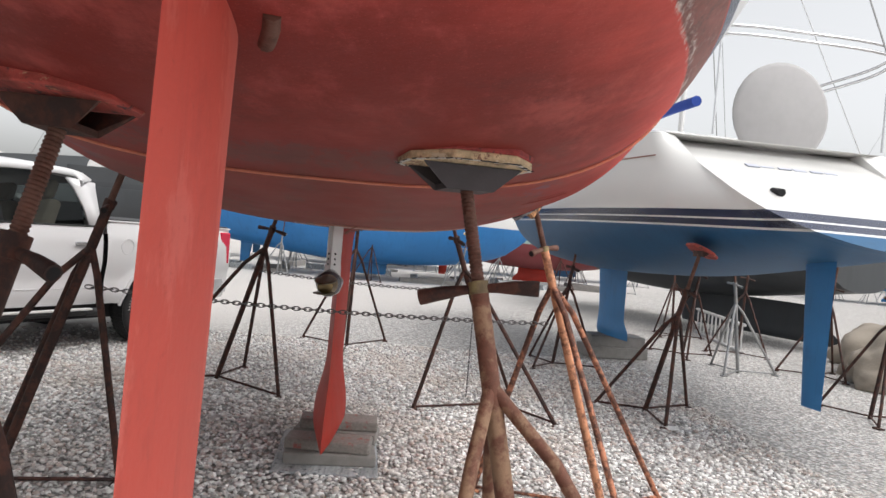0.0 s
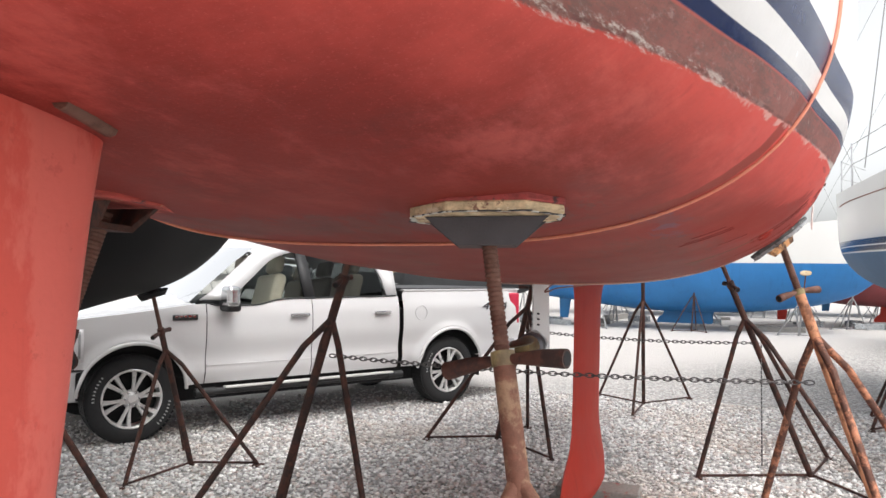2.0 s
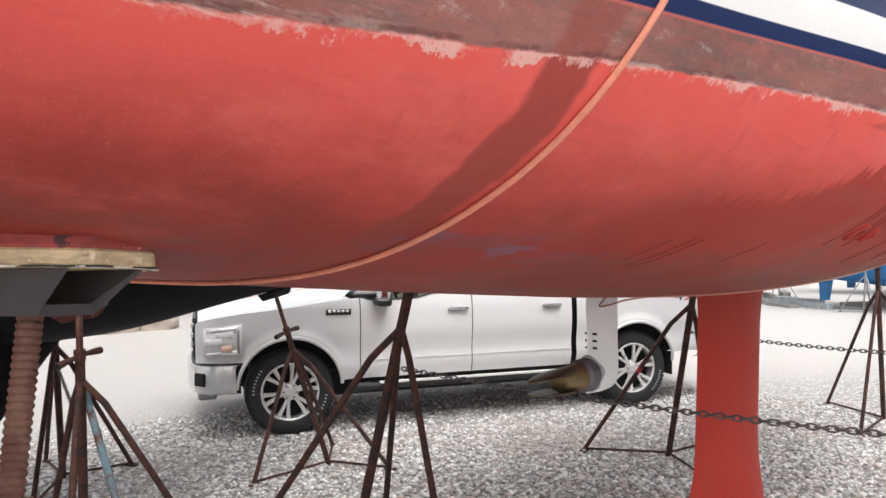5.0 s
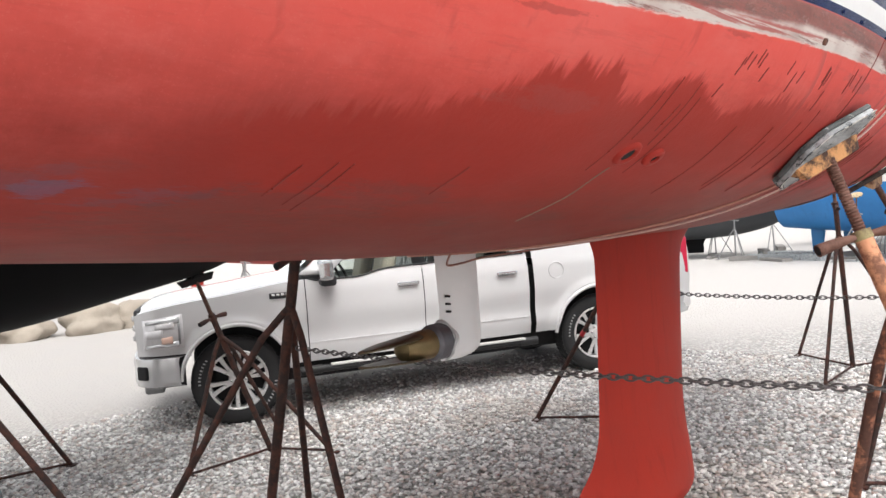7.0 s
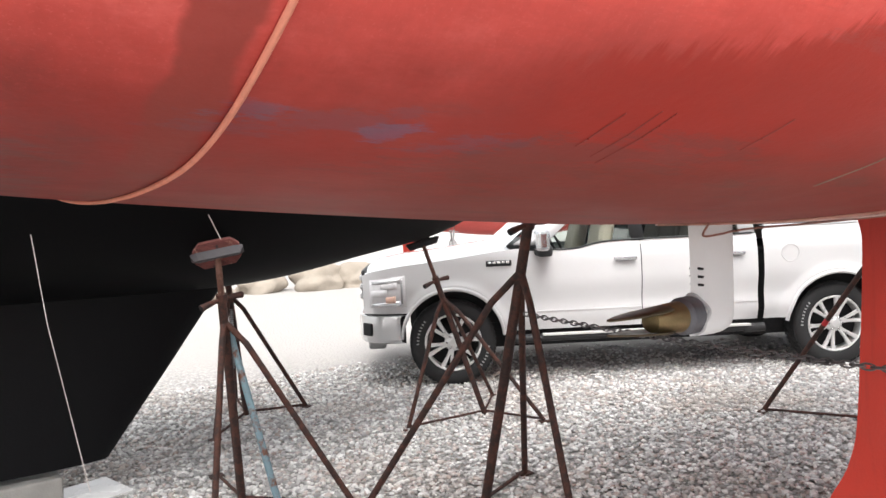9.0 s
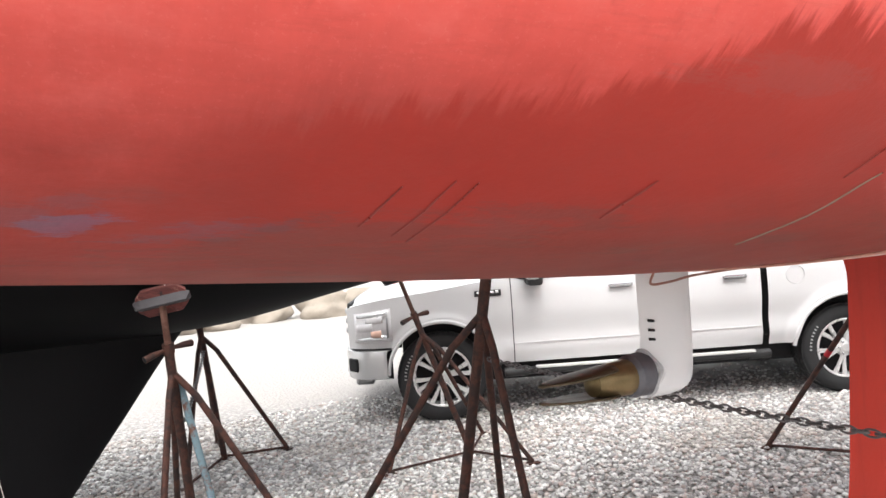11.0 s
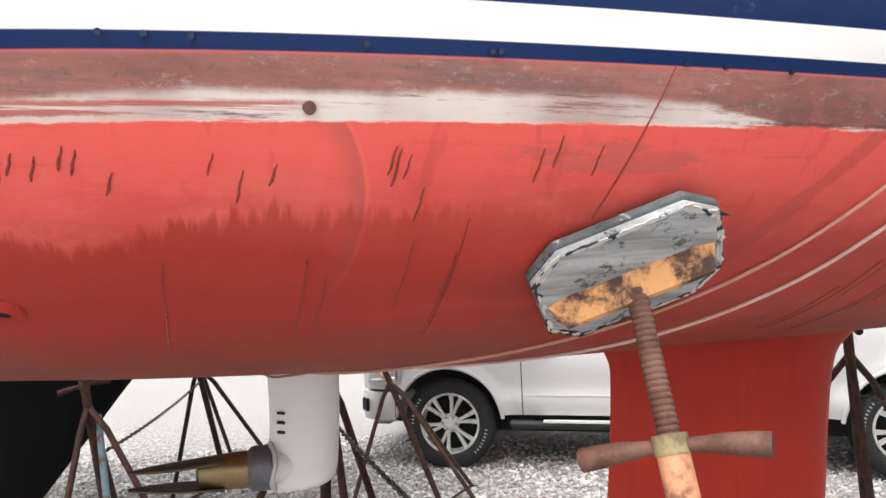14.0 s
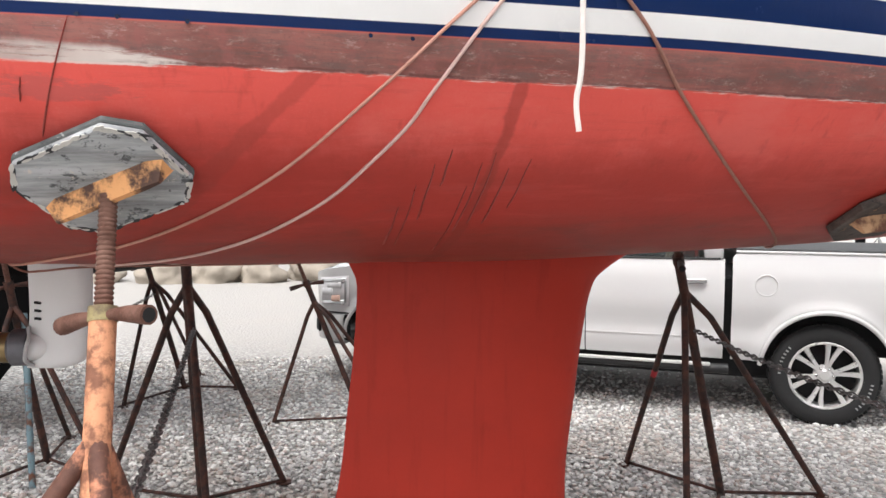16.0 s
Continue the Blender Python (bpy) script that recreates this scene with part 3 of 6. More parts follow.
def hull_normal(x, z, side=-1):
    e = 0.01
    dx = (hull_y(x + e, z) - hull_y(x - e, z)) / (2 * e) + side * 0.04266
    dz = (hull_y(x, z + e) - hull_y(x, z - e)) / (2 * e)
    return Vector((-dx, side, -dz)).normalized()


def on_hull(x, z, side=-1, lift=0.0):
    return Vector((x, mid_y(x) + side * hull_y(x, z), z)) + hull_normal(x, z, side) * lift


def askew(ob):
    """Lays a part drawn on the x axis onto the boat's middle line."""
    for v in ob.data.vertices:
        v.co.y += mid_y(v.co.x)
    return ob


def hull_z(x, y):
    b, zk, sh, p = station(RED_TAB, x)
    u = 1 - (1 - min(1, abs(y) / b) ** p) ** (1 / p)
    return zk + (2.3 - zk) * u


red_boat = thing("sailing_yacht", (1.2, 0, 0), "red-bottomed sailing yacht with navy and white stripes on jack stands", "boat")
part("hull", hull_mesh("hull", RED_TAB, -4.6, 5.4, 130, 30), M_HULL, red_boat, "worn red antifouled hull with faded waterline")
askew(red_boat.children[0])


def fin_section(le, te, thick, y0=0.0, n=14):
    """A closed aerofoil ring from the trailing edge round the leading edge."""
    ring = []
    for k in range(2 * n):
        a = math.pi * k / n
        s = 0.5 * (1 + math.cos(a))          # 1 at the trailing edge, 0 at the leading edge
        w = 0.5 * thick * (2.96 * math.sqrt(max(s, 0)) - 1.26 * s - 3.5 * s * s + 2.8 * s ** 3 - 1.0 * s ** 4) * 1.0
        ring.append((le + (te - le) * s, (w if k <= n else -w) + y0))
    return ring


def fin_mesh(name, rows, n=14):
    """rows: z, leading edge, trailing edge, thickness."""
    verts = []
    steps = 60
    order = sorted(rows)
    for i in range(steps):
        z = order[0][0] + (order[-1][0] - order[0][0]) * i / (steps - 1)
        v = [curve_at([r[0] for r in order], [r[k] for r in order], z) for k in (1, 2, 3)]
        verts += [(x, y, z) for x, y in fin_section(*v, n=n)]
    cols = 2 * n
    faces = grid_faces(steps, cols, True) + [tuple(range(cols)), tuple(range((steps - 1) * cols, steps * cols))[::-1]]
    return sharp(mesh_of(name, verts, faces), 45)


KEEL = [(1.56, 2.12, 0.93, 0.15), (1.50, 2.01, 0.965, 0.13), (1.42, 1.915, 0.995, 0.115), (1.2, 1.868, 0.985, 0.11), (1.0, 1.845, 0.965, 0.11),
        (0.65, 1.81, 0.92, 0.11), (0.53, 1.81, 0.85, 0.13), (0.43, 1.815, 0.70, 0.17), (0.33, 1.82, 0.585, 0.21), (0.23, 1.825, 0.545, 0.22), (0.172, 1.80, 0.58, 0.17)]
askew(part("keel", fin_mesh("keel", KEEL), M_KEEL, red_boat, "red fin keel with a flared foot"))
RUD = [(1.84, -2.62, -3.02, 0.05), (1.75, -2.645, -3.025, 0.056), (1.3, -2.71, -3.055, 0.06), (0.7, -2.785, -3.07, 0.056), (0.62, -2.83, -3.05, 0.04)]
rudder = part("rudder", fin_mesh("rudder", RUD), M_RUDDER, red_boat, "sun-bleached red spade rudder")
for v in rudder.data.vertices:
    v.co.y += 0.09 * (v.co.x + 2.66) - 0.120

# ---- jack stands ----
def frame_on(normal, up=(1, 0, 0)):
    n = Vector(normal).normalized()
    u = Vector(up)
    u = (u - n * u.dot(n)).normalized()
    return Matrix((u, n.cross(u), n)).transposed().to_4x4()


def plate(w, h, cut, thick, m, bevel=0.003):
    """An eight-sided board, w by h with cut corners, its face turned by m."""
    bm = bmesh.new()
    a, b = w / 2, h / 2
    ring = [(-a + cut, -b), (a - cut, -b), (a, -b + cut), (a, b - cut), (a - cut, b), (-a + cut, b), (-a, b - cut), (-a, -b + cut)]
    vs = [bm.verts.new((x, y, 0)) for x, y in ring]
    f = bm.faces.new(vs)
    out = bmesh.ops.extrude_face_region(bm, geom=[f])
    bmesh.ops.translate(bm, vec=(0, 0, thick), verts=[g for g in out["geom"] if isinstance(g, bmesh.types.BMVert)])
    bmesh.ops.bevel(bm, geom=bm.edges, offset=bevel, segments=1, affect="EDGES")
    bmesh.ops.transform(bm, matrix=m, verts=bm.verts)
    return bm


def rod_mesh(a, b, r, pitch=0.009):
    """A threaded rod from a to b."""
    a, b = Vector(a), Vector(b)
    n = max(4, int((b - a).length / pitch))
    pts, rad = [], []
    for i in range(n):
        for k, w in ((0.0, 0.86), (0.35, 1.0), (0.65, 1.0)):
            pts.append(a.lerp(b, (i + k) / n))
            rad.append(r * w)
    pts.append(b)
    rad.append(r)
    return tube_mesh("rod", pts, r, 10, rad)


def jack_stand(head, base, feet, nut_z, apex_z, label, steel, normal=None, pad=None, pad_mat=None, bracket=None, rod=None, r=0.03, turn=0.4, spin=(1, 0, 0), cup=False, shift=0.0, leg_mat=None, cut=0.075, group="jack stands", handle_mat=None, layers=(0.015, 0.0145)):
    """head: top of the rod; base: foot of the post; feet: the three leg ends."""
    head, base = Vector(head), Vector(base)
    st = thing("jack_stand", (base.x, base.y, 0), label, "jack stand", group)
    d = head - base
    at = lambda z: base + d * ((z - base.z) / d.z)
    nut, apex = at(nut_z), at(apex_z)
    part("post", tube_mesh("post", [base, apex, nut], r, 12), steel, st)
    part("threaded_rod", rod_mesh(nut, head, r * 0.72), rod or M_THREAD, st)
    part("nut", tube_mesh("nut", [nut - d.normalized() * (0.012 if leg_mat else 0.02), nut + d.normalized() * (0.016 if leg_mat else 0.03)], r * (1.10 if leg_mat else 1.25), 12 if leg_mat else 8), M_BRASS if leg_mat else steel, st)
    side = Vector((math.cos(turn), math.sin(turn), 0.0))
    for s in (-1, 1):
        p = [nut + side * s * q + Vector((0, 0, 0.022 * s * q / 0.13 - 0.010 * (q / 0.13) ** 2)) for q in (0.018, 0.04, 0.075, 0.120, 0.132)]
        hd = part("handle", tube_mesh("handle", p, 0.016, 12, [0.010, 0.0115, 0.0155, 0.018, 0.018]), handle_mat or steel, st)
        way = (p[-1] - p[-2]).normalized()
        part("bore", tube_mesh("bore", [p[-1] - way * 0.002, p[-1] + way * 0.0006], 0.0135, 12), M_DARK, hd)
    for f in feet:
        f = Vector((f[0], f[1], 0.02))
        bend = apex.lerp(f, 0.12) + Vector((f.x - apex.x, f.y - apex.y, 0)) * 0.05
        part("leg", tube_mesh("leg", [apex, bend, f], r * 0.72, 10), leg_mat or steel, st)
        part("brace", tube_mesh("brace", [f + Vector((0, 0, 0.01)), Vector((base.x, base.y, 0.03))], r * 0.42, 8), leg_mat or steel, st)
        part("foot", box((0.09, 0.07, 0.012), bevel=0.002, m=Matrix.Translation((f.x, f.y, 0.012))), steel, st)
    if normal is not None:
        m = Matrix.Translation(head) @ frame_on(normal, spin)
        bm = bmesh.new()
        # bent steel cradle: a trough of two slopes
        if cup:          # a deep tapered shoe
            prof = [(-0.055, 0.015), (-0.038, -0.038), (0.038, -0.038), (0.055, 0.015), (0.047, 0.016), (0.033, -0.025), (-0.033, -0.025), (-0.047, 0.016)]
            ends = ((-0.118, 1.0, 1.0), (-0.114, 1.0, 1.0), (0.114, 1.0, 1.0), (0.118, 1.0, 1.0))
        else:            # a ridged bar with sloping ends
            prof = [(-0.036, 0.030), (-0.034, 0.020), (-0.006, -0.020), (0.006, -0.020), (0.034, 0.020), (0.036, 0.030)]
            ends = ((-0.135, 0.55, 1.0), (-0.105, 0.9, 1.0), (0.105, 0.9, 1.0), (0.135, 0.55, 1.0))
        rings = []
        for x, k, q in ends:
            rings.append([bm.verts.new((x * (0.48 if cup and z < 0 else 0.86 if z < 0 else 1.0), y * k, z)) for y, z in prof])
        for a, b in zip(rings, rings[1:]):
            for i in range(len(prof)):
                bm.faces.new((a[i], a[(i + 1) % len(prof)], b[(i + 1) % len(prof)], b[i]))
        bm.faces.new(rings[0])
        bm.faces.new(rings[-1])
        bmesh.ops.transform(bm, matrix=m, verts=bm.verts)
        part("bracket", bm, bracket or steel, st, "worn steel cradle")
        w, h = pad or (0.32, 0.3)
        two = isinstance(pad_mat, list)
        pd = part("pad", plate(w, h, cut, layers[0] if two else 0.026, m @ Matrix.Translation((0, -shift, 0.0165 + layers[1] if two else 0.020))), pad_mat[0] if two else pad_mat or M_PLY, st, "weathered plywood pad")
        if two:
            part("board", plate(w * 0.985, h * 0.985, cut, layers[1], m @ Matrix.Translation((0, -shift, 0.0165))), pad_mat[1], pd, "worn plywood layer")
            # paint flaking off along the edge of the board
            rnd = random.Random(17)
            a, b = w / 2, h / 2
            rim = [Vector(p) for p in ((-a + cut, -b), (a - cut, -b), (a, -b + cut), (a, b - cut), (a - cut, b), (-a + cut, b), (-a, b - cut), (-a, -b + cut))]
            for mat, name, count in ((M_FLAKEDARK, "bare_patch", 70), (M_FLAKE, "paint_flake", 70)):
                shapes = bmesh.new()
                for k in range(count):
                    i = rnd.randrange(8)
                    q = rim[i].lerp(rim[(i + 1) % 8], rnd.random())
                    q = q * (1 - 0.045 * rnd.random() ** 1.5 - 0.02)
                    along = (rim[(i + 1) % 8] - rim[i]).normalized()
                    across = Vector((-along.y, along.x))
                    lw, lh, z = rnd.uniform(0.005, 0.020), rnd.uniform(0.002, 0.0055), 0.0160 - (0.0004 if mat is M_FLAKE else 0)
                    vs = []
                    for t in range(7):
                        g = t / 7 * 6.2832
                        p = q + along * (math.cos(g) * lw * rnd.uniform(0.5, 1.1)) + across * (math.sin(g) * lh * rnd.uniform(0.5, 1.2))
                        vs.append(shapes.verts.new((p.x, p.y - shift, z)))
                    face = shapes.faces.new(vs)
                    out = bmesh.ops.extrude_face_region(shapes, geom=[face])
                    bmesh.ops.translate(shapes, vec=(0, 0, 0.002), verts=[g for g in out["geom"] if isinstance(g, bmesh.types.BMVert)])
                bmesh.ops.transform(shapes, matrix=m, verts=shapes.verts)
                tagged(part(name, shapes, mat, pd), "dark bare patches along the board edge" if mat is M_FLAKEDARK else "pale flaking paint along the board edge", kind="stuff")
    return st


def ring_feet(c, r, a0):
    return [(c[0] + r * math.cos(a0 + k * 2.094), c[1] + r * math.sin(a0 + k * 2.094)) for k in range(3)]


PADLIFT = 0.046


M_FLAKE = plain("flaking_pale_paint", (0.62, 0.62, 0.58), 0.8, vary=0.25, scale=40)
M_FLAKEDARK = plain("bare_black_board", (0.035, 0.037, 0.04), 0.85, vary=0.4, scale=50)
M_CREAMPLY = worn_board("cream_edged_plywood", (0.60, 0.47, 0.29), (0.70, 0.62, 0.46), (0.16, 0.05, 0.04))
M_STAINPLY = worn_board("red_and_black_stained_board", (0.30, 0.05, 0.045), (0.60, 0.36, 0.22), (0.02, 0.018, 0.022))
M_DULLRED = worn_board("dull_red_board", (0.15, 0.045, 0.04), (0.36, 0.22, 0.16), (0.03, 0.022, 0.022))
M_DARKPLY = worn_board("weathered_black_plywood", (0.075, 0.060, 0.052), (0.36, 0.20, 0.11), (0.02, 0.018, 0.018))
M_TANB = rusty("worn_tan_bracket_paint", (0.50, 0.30, 0.17), (0.16, 0.07, 0.045), 0.47)
M_CHIPPED = worn_board("flaking_board_edge", (0.10, 0.11, 0.11), (0.50, 0.52, 0.50), (0.02, 0.022, 0.022))
M_DARKSTEEL = plain("dark_weathered_steel", (0.058, 0.052, 0.057), 0.65, 0.1, vary=0.3, scale=14, bump=0.2)
M_TANPOST = rusty("worn_tan_paint", (0.30, 0.185, 0.115), (0.15, 0.062, 0.04), 0.50)
M_RUSTORANGE = rusty("rust_over_orange_paint", (0.50, 0.21, 0.12), (0.10, 0.043, 0.03), 0.53)


def boat_stand(x, z, side, base, feet, nut_z, apex_z, label, steel, **more):
    n = hull_normal(x, z, side)
    flat = more.pop("flat", 0.0)
    n = (n * (1 - flat) + Vector((0, 0, -1)) * flat).normalized()
    return jack_stand(on_hull(x, z, side, more.pop("lift", PADLIFT)), base, feet, nut_z, apex_z, label, steel, normal=-n, **more)


boat_stand(0.430, 1.752, -1, (0.465, -1.70, 0.0), [(0.70, -2.11), (0.65, -0.95), (-0.16, -1.66)], 1.495, 1.29, "orange painted jack stand with a grey plywood pad", M_ORANGE, pad_mat=[M_CHIPPED, M_GREYPLY], bracket=M_BRACKET, r=0.024, turn=-0.75, cut=0.05, pad=(0.295, 0.25), spin=(1, 0, 0.95), handle_mat=M_THREAD, shift=0.014, leg_mat=M_RUSTORANGE)
boat_stand(-2.08, hull_z(-2.08, 0.385), -1, (-2.38, -0.855, 0.0), ring_feet((-2.38, -0.855), 0.62, 0.2), 1.405, 1.20, "rusty jack stand with a paint-stained pad", M_TANPOST, lift=0.031, layers=(0.024, 0.020), leg_mat=M_TANPOST, handle_mat=M_STEEL, bracket=M_DARKSTEEL, pad_mat=[M_STAINPLY, M_CREAMPLY], r=0.021, turn=-1.82, pad=(0.30, 0.24), spin=(-0.33, 1, 0), cup=True, flat=0.55)
boat_stand(-2.27, hull_z(-2.27, 0.42), 1, (-2.70, 0.55, 0.0), ring_feet((-2.70, 0.55), 0.62, 0.9), 1.42, 1.22, "rusty jack stand with a red-stained pad", M_STEEL, pad_mat=M_PADRED, r=0.024, turn=1.0, pad=(0.28, 0.25), spin=(0.3, 1, 0), cup=True, flat=0.4, lift=0.028)
boat_stand(0.235, 1.77, 1, (0.25, 1.66, 0.0), [(-0.33, 1.965), (0.70, 1.885), (0.36, 1.04)], 1.53, 1.30, "rusty brown jack stand chained to the next", M_STEEL, r=0.026, turn=0.2)
boat_stand(2.49, hull_z(2.49, 0.83), -1, (2.99, -1.43, 0.0), [(2.60, -0.613), (2.38, -1.81), (3.68, -1.60)], 1.50, 1.25, "rusty jack stand with a black pad under the forward hull", M_STEEL, r=0.024, pad_mat=M_DARKPLY, bracket=M_TANB)
FP = (2.60, hull_z(2.60, 0.61))
fore_port = boat_stand(*FP, 1, (3.26, 1.24, 0.0), [(2.93, 1.83), (2.65, 0.555), (3.835, 1.105)], 1.45, 1.29, "rusty brown jack stand with a red mark on one leg", M_STEEL, r=0.024, turn=1.2)
top = Vector((3.26, 1.24, 0)).lerp(on_hull(*FP, 1, PADLIFT), 1.29 / on_hull(*FP, 1, PADLIFT).z)
foot = Vector((2.93, 1.83, 0.02))
knee = top.lerp(foot, 0.12) + Vector((foot.x - top.x, foot.y - top.y, 0)) * 0.05
part("tape_band", tube_mesh("tape_band", [knee.lerp(foot, 0.32), knee.lerp(foot, 0.355)], 0.0186, 10), M_REDDECAL, fore_port, "red tape band on a leg")
jack_stand((5.15, 0.14, 2.42), (5.75, 0.21, 0.0), [(4.90, 0.215), (6.20, 0.83), (6.45, -0.27)], 1.55, 1.28, "rusty jack stand under the bow", M_STEEL, r=0.022)


# ---- sail drive ----
drive = part("sail_drive", fin_mesh("sail_drive", [(1.55, 0.125, -0.075, 0.075), (1.36, 0.122, -0.07, 0.075), (1.28, 0.118, -0.075, 0.085), (1.22, 0.112, -0.085, 0.09), (1.190, 0.097, -0.085, 0.08), (1.172, 0.065, -0.083, 0.055), (1.166, 0.04, -0.08, 0.03)]), M_LEG, red_boat, "white sail drive leg")


def turned(rows, at, name, mat, label=""):
    """A turned piece along the boat, from (x, radius) pairs."""
    v, f = tube([(x + at[0], at[1], at[2]) for x, r in rows], 1, 20, True, [max(r, 0.001) for x, r in rows])
    return part(name, sharp(mesh_of(name, v, f), 40), mat, drive, label)


turned([(0.02, 0.01), (0.0, 0.026), (-0.03, 0.040), (-0.066, 0.048), (-0.075, 0.050)], (0, 0, 1.235), "gear_case", M_LEG)
turned([(-0.066, 0.050), (-0.070, 0.061), (-0.118, 0.060), (-0.130, 0.048)], (0, 0, 1.235), "anode", M_ZINC, "tarnished zinc anode ring")
hub = turned([(-0.126, 0.047), (-0.135, 0.05), (-0.19, 0.047), (-0.255, 0.036), (-0.262, 0.02)], (0, 0, 1.235), "propeller_hub", M_BRONZE, "polished bronze hub")
for s in (-1, 1):
    rows = []
    for i in range(12):
        q = i / 11
        w = 0.05 * math.sin(math.pi * (0.25 + 0.72 * q)) ** 0.8
        x = -0.19 - 0.24 * q
        z = 1.235 + s * (0.034 - 0.012 * q)
        for k in range(5):
            g = k / 4 - 0.5
            rows.append((x, g * 2 * w, z + s * (0.012 * (1 - (2 * g) ** 2)) * (1 - q)))
    v, f = rows, grid_faces(12, 5)
    ob = part("propeller_blade", mesh_of("propeller_blade", v, f), M_BLADE, drive, "dull folded bronze blade")
    ob.modifiers.new("thick", "SOLIDIFY").thickness = 0.006
for k in range(3):
    for s in (-1, 1):
        part("water_intake", box((0.022, 0.008, 0.008), bevel=0.002, m=Matrix.Translation((-0.040, s * 0.016, 1.381 - 0.026 * k)) @ Matrix.Rotation(0.15, 4, "Y")), M_DARK, drive)

ring = [(-0.064 + 0.006 * math.sin(3 * a), (0.060 + 0.005 * math.sin(5 * a)) * math.cos(a), 1.235 + (0.060 + 0.005 * math.sin(4 * a + 1)) * math.sin(a)) for a in np.linspace(0, 2 * math.pi, 37)]
part("sealant", tube_mesh("sealant", ring, 0.007, 6), plain("torn_grey_sealant", (0.48, 0.48, 0.49), 0.8, vary=0.35, scale=40), drive, "torn grey sealant ring")

for ob in [drive, *drive.children]:
    for v in ob.data.vertices:
        v.co.y += mid_y(-0.05)

# rudder post collar
part("bearing_collar", tube_mesh("bearing_collar", [(-2.69, -0.185, 1.762), (-2.74, -0.20, 1.770), (-2.79, -0.21, 1.779)], 0.013, 10), M_THREAD, rudder, "rusty metal collar")


# ---- skin fittings on the red hull ----
def skin_fitting(x, z, r, hole, label):
    n = hull_normal(x, z)
    m = Matrix.Translation(on_hull(x, z)) @ frame_on(n)
    prof = [(r * 1.05, -0.006), (r, 0.003), (r * 0.86, 0.007), (hole * 1.15, 0.0075), (hole, 0.005), (hole * 0.96, -0.03)]
    v, f = lathe(prof, 24)
    swap = Matrix.Rotation(radians(90), 4, "X")
    v = [m @ (swap @ Vector(p)) for p in v]
    fit_ = part("through_hull", sharp(mesh_of("through_hull", v, f), 50), M_HULL, red_boat, label)
    disc = [m @ Vector((hole * 0.98 * math.cos(a), hole * 0.98 * math.sin(a), 0.003)) for a in np.linspace(0, 2 * math.pi, 20, False)]
    part("bore", mesh_of("bore", disc, [tuple(range(20))], False), M_DARK, fit_)


skin_fitting(-0.549, 1.722, 0.032, 0.017, "red painted seacock flange with a dark bore")
skin_fitting(-0.445, 1.717, 0.026, 0.010, "small red painted flange")
M_DRIP = plain("dark_red_drip", (0.24, 0.028, 0.020), 0.3, vary=0.2, scale=40)
M_LIME = plain("grey_lime_trace", (0.22, 0.16, 0.12), 0.9, vary=0.4, scale=60)


def run_on_hull(name, x, z0, z1, w, mat, label, slant=0.0, wave=0.0):
    """A run of paint or water that has dried on the hull, raised a little."""
    verts = []
    n = max(4, int(abs(z0 - z1) / 0.012))
    for i in range(n + 1):
        q = i / n
        z = z0 + (z1 - z0) * q
        c = x + slant * q + wave * math.sin(9 * q + x * 40)
        ww = w * (0.55 + 0.5 * q) * (0.6 if i in (0,) else 1) * (0.5 if i == n else 1)
        for g, lift in ((-1, 0.0004), (0, 0.0022), (1, 0.0004)):
            verts.append(on_hull(c + g * ww, z, -1, lift))
    return part(name, mesh_of(name, verts, grid_faces(n + 1, 3)), mat, red_boat, label)


random.seed(5)
SHORT_RUNS = ((-0.399, 1.885, 1.855), (-0.386, 1.896, 1.873), (-0.363, 1.893, 1.867), (-0.334, 1.904, 1.878), (-0.321, 1.899, 1.873), (-0.286, 1.877, 1.852),
              (-0.175, 1.898, 1.873), (-0.142, 1.880, 1.843), (-0.103, 1.886, 1.862), (0.040, 1.908, 1.874), (0.046, 1.905, 1.861), (0.060, 1.898, 1.870),
              (0.081, 1.861, 1.819), (0.237, 1.909, 1.867), (0.261, 1.924, 1.885), (0.322, 1.914, 1.876), (-0.43, 1.839, 1.817))
LONG_RUNS = ((-0.617, 1.816, 1.695), (-0.580, 1.839, 1.744), (-0.527, 1.801, 1.758), (-0.505, 1.836, 1.736), (-0.476, 1.814, 1.691), (-0.242, 1.775, 1.650),
             (-0.060, 1.780, 1.662), (-0.033, 1.752, 1.653), (0.079, 1.795, 1.699), (0.149, 1.824, 1.648), (0.143, 1.779, 1.651),
             (-1.236, 1.706, 1.672), (-1.186, 1.708, 1.660), (-1.160, 1.706, 1.652), (-0.950, 1.700, 1.664),
             (1.05, 1.75, 1.60), (1.082, 1.795, 1.67), (1.17, 1.75, 1.58), (1.216, 1.82, 1.66), (1.30, 1.81, 1.70), (1.114, 1.824, 1.748), (1.19, 1.80, 1.64), (1.255, 1.79, 1.66), (1.02, 1.70, 1.60))
for x, z0, z1 in SHORT_RUNS + LONG_RUNS:
    run_on_hull("paint_run", x, z0, z1, random.uniform(0.0016, 0.0025) * (1.0 if z0 - z1 < 0.05 else 1.3 if x > 1 else 0.62), M_DRIP, "dark run of old paint", slant=-0.008, wave=0.0008)
run_on_hull("seam_stain", 0.410, 2.012, 1.82, 0.0020, M_DRIP, "dark slanting seam stain", slant=-0.075)
run_on_hull("lime_trace", -0.553, 1.70, 1.61, 0.004, M_LIME, "grey lime trace below the fitting", wave=0.004)
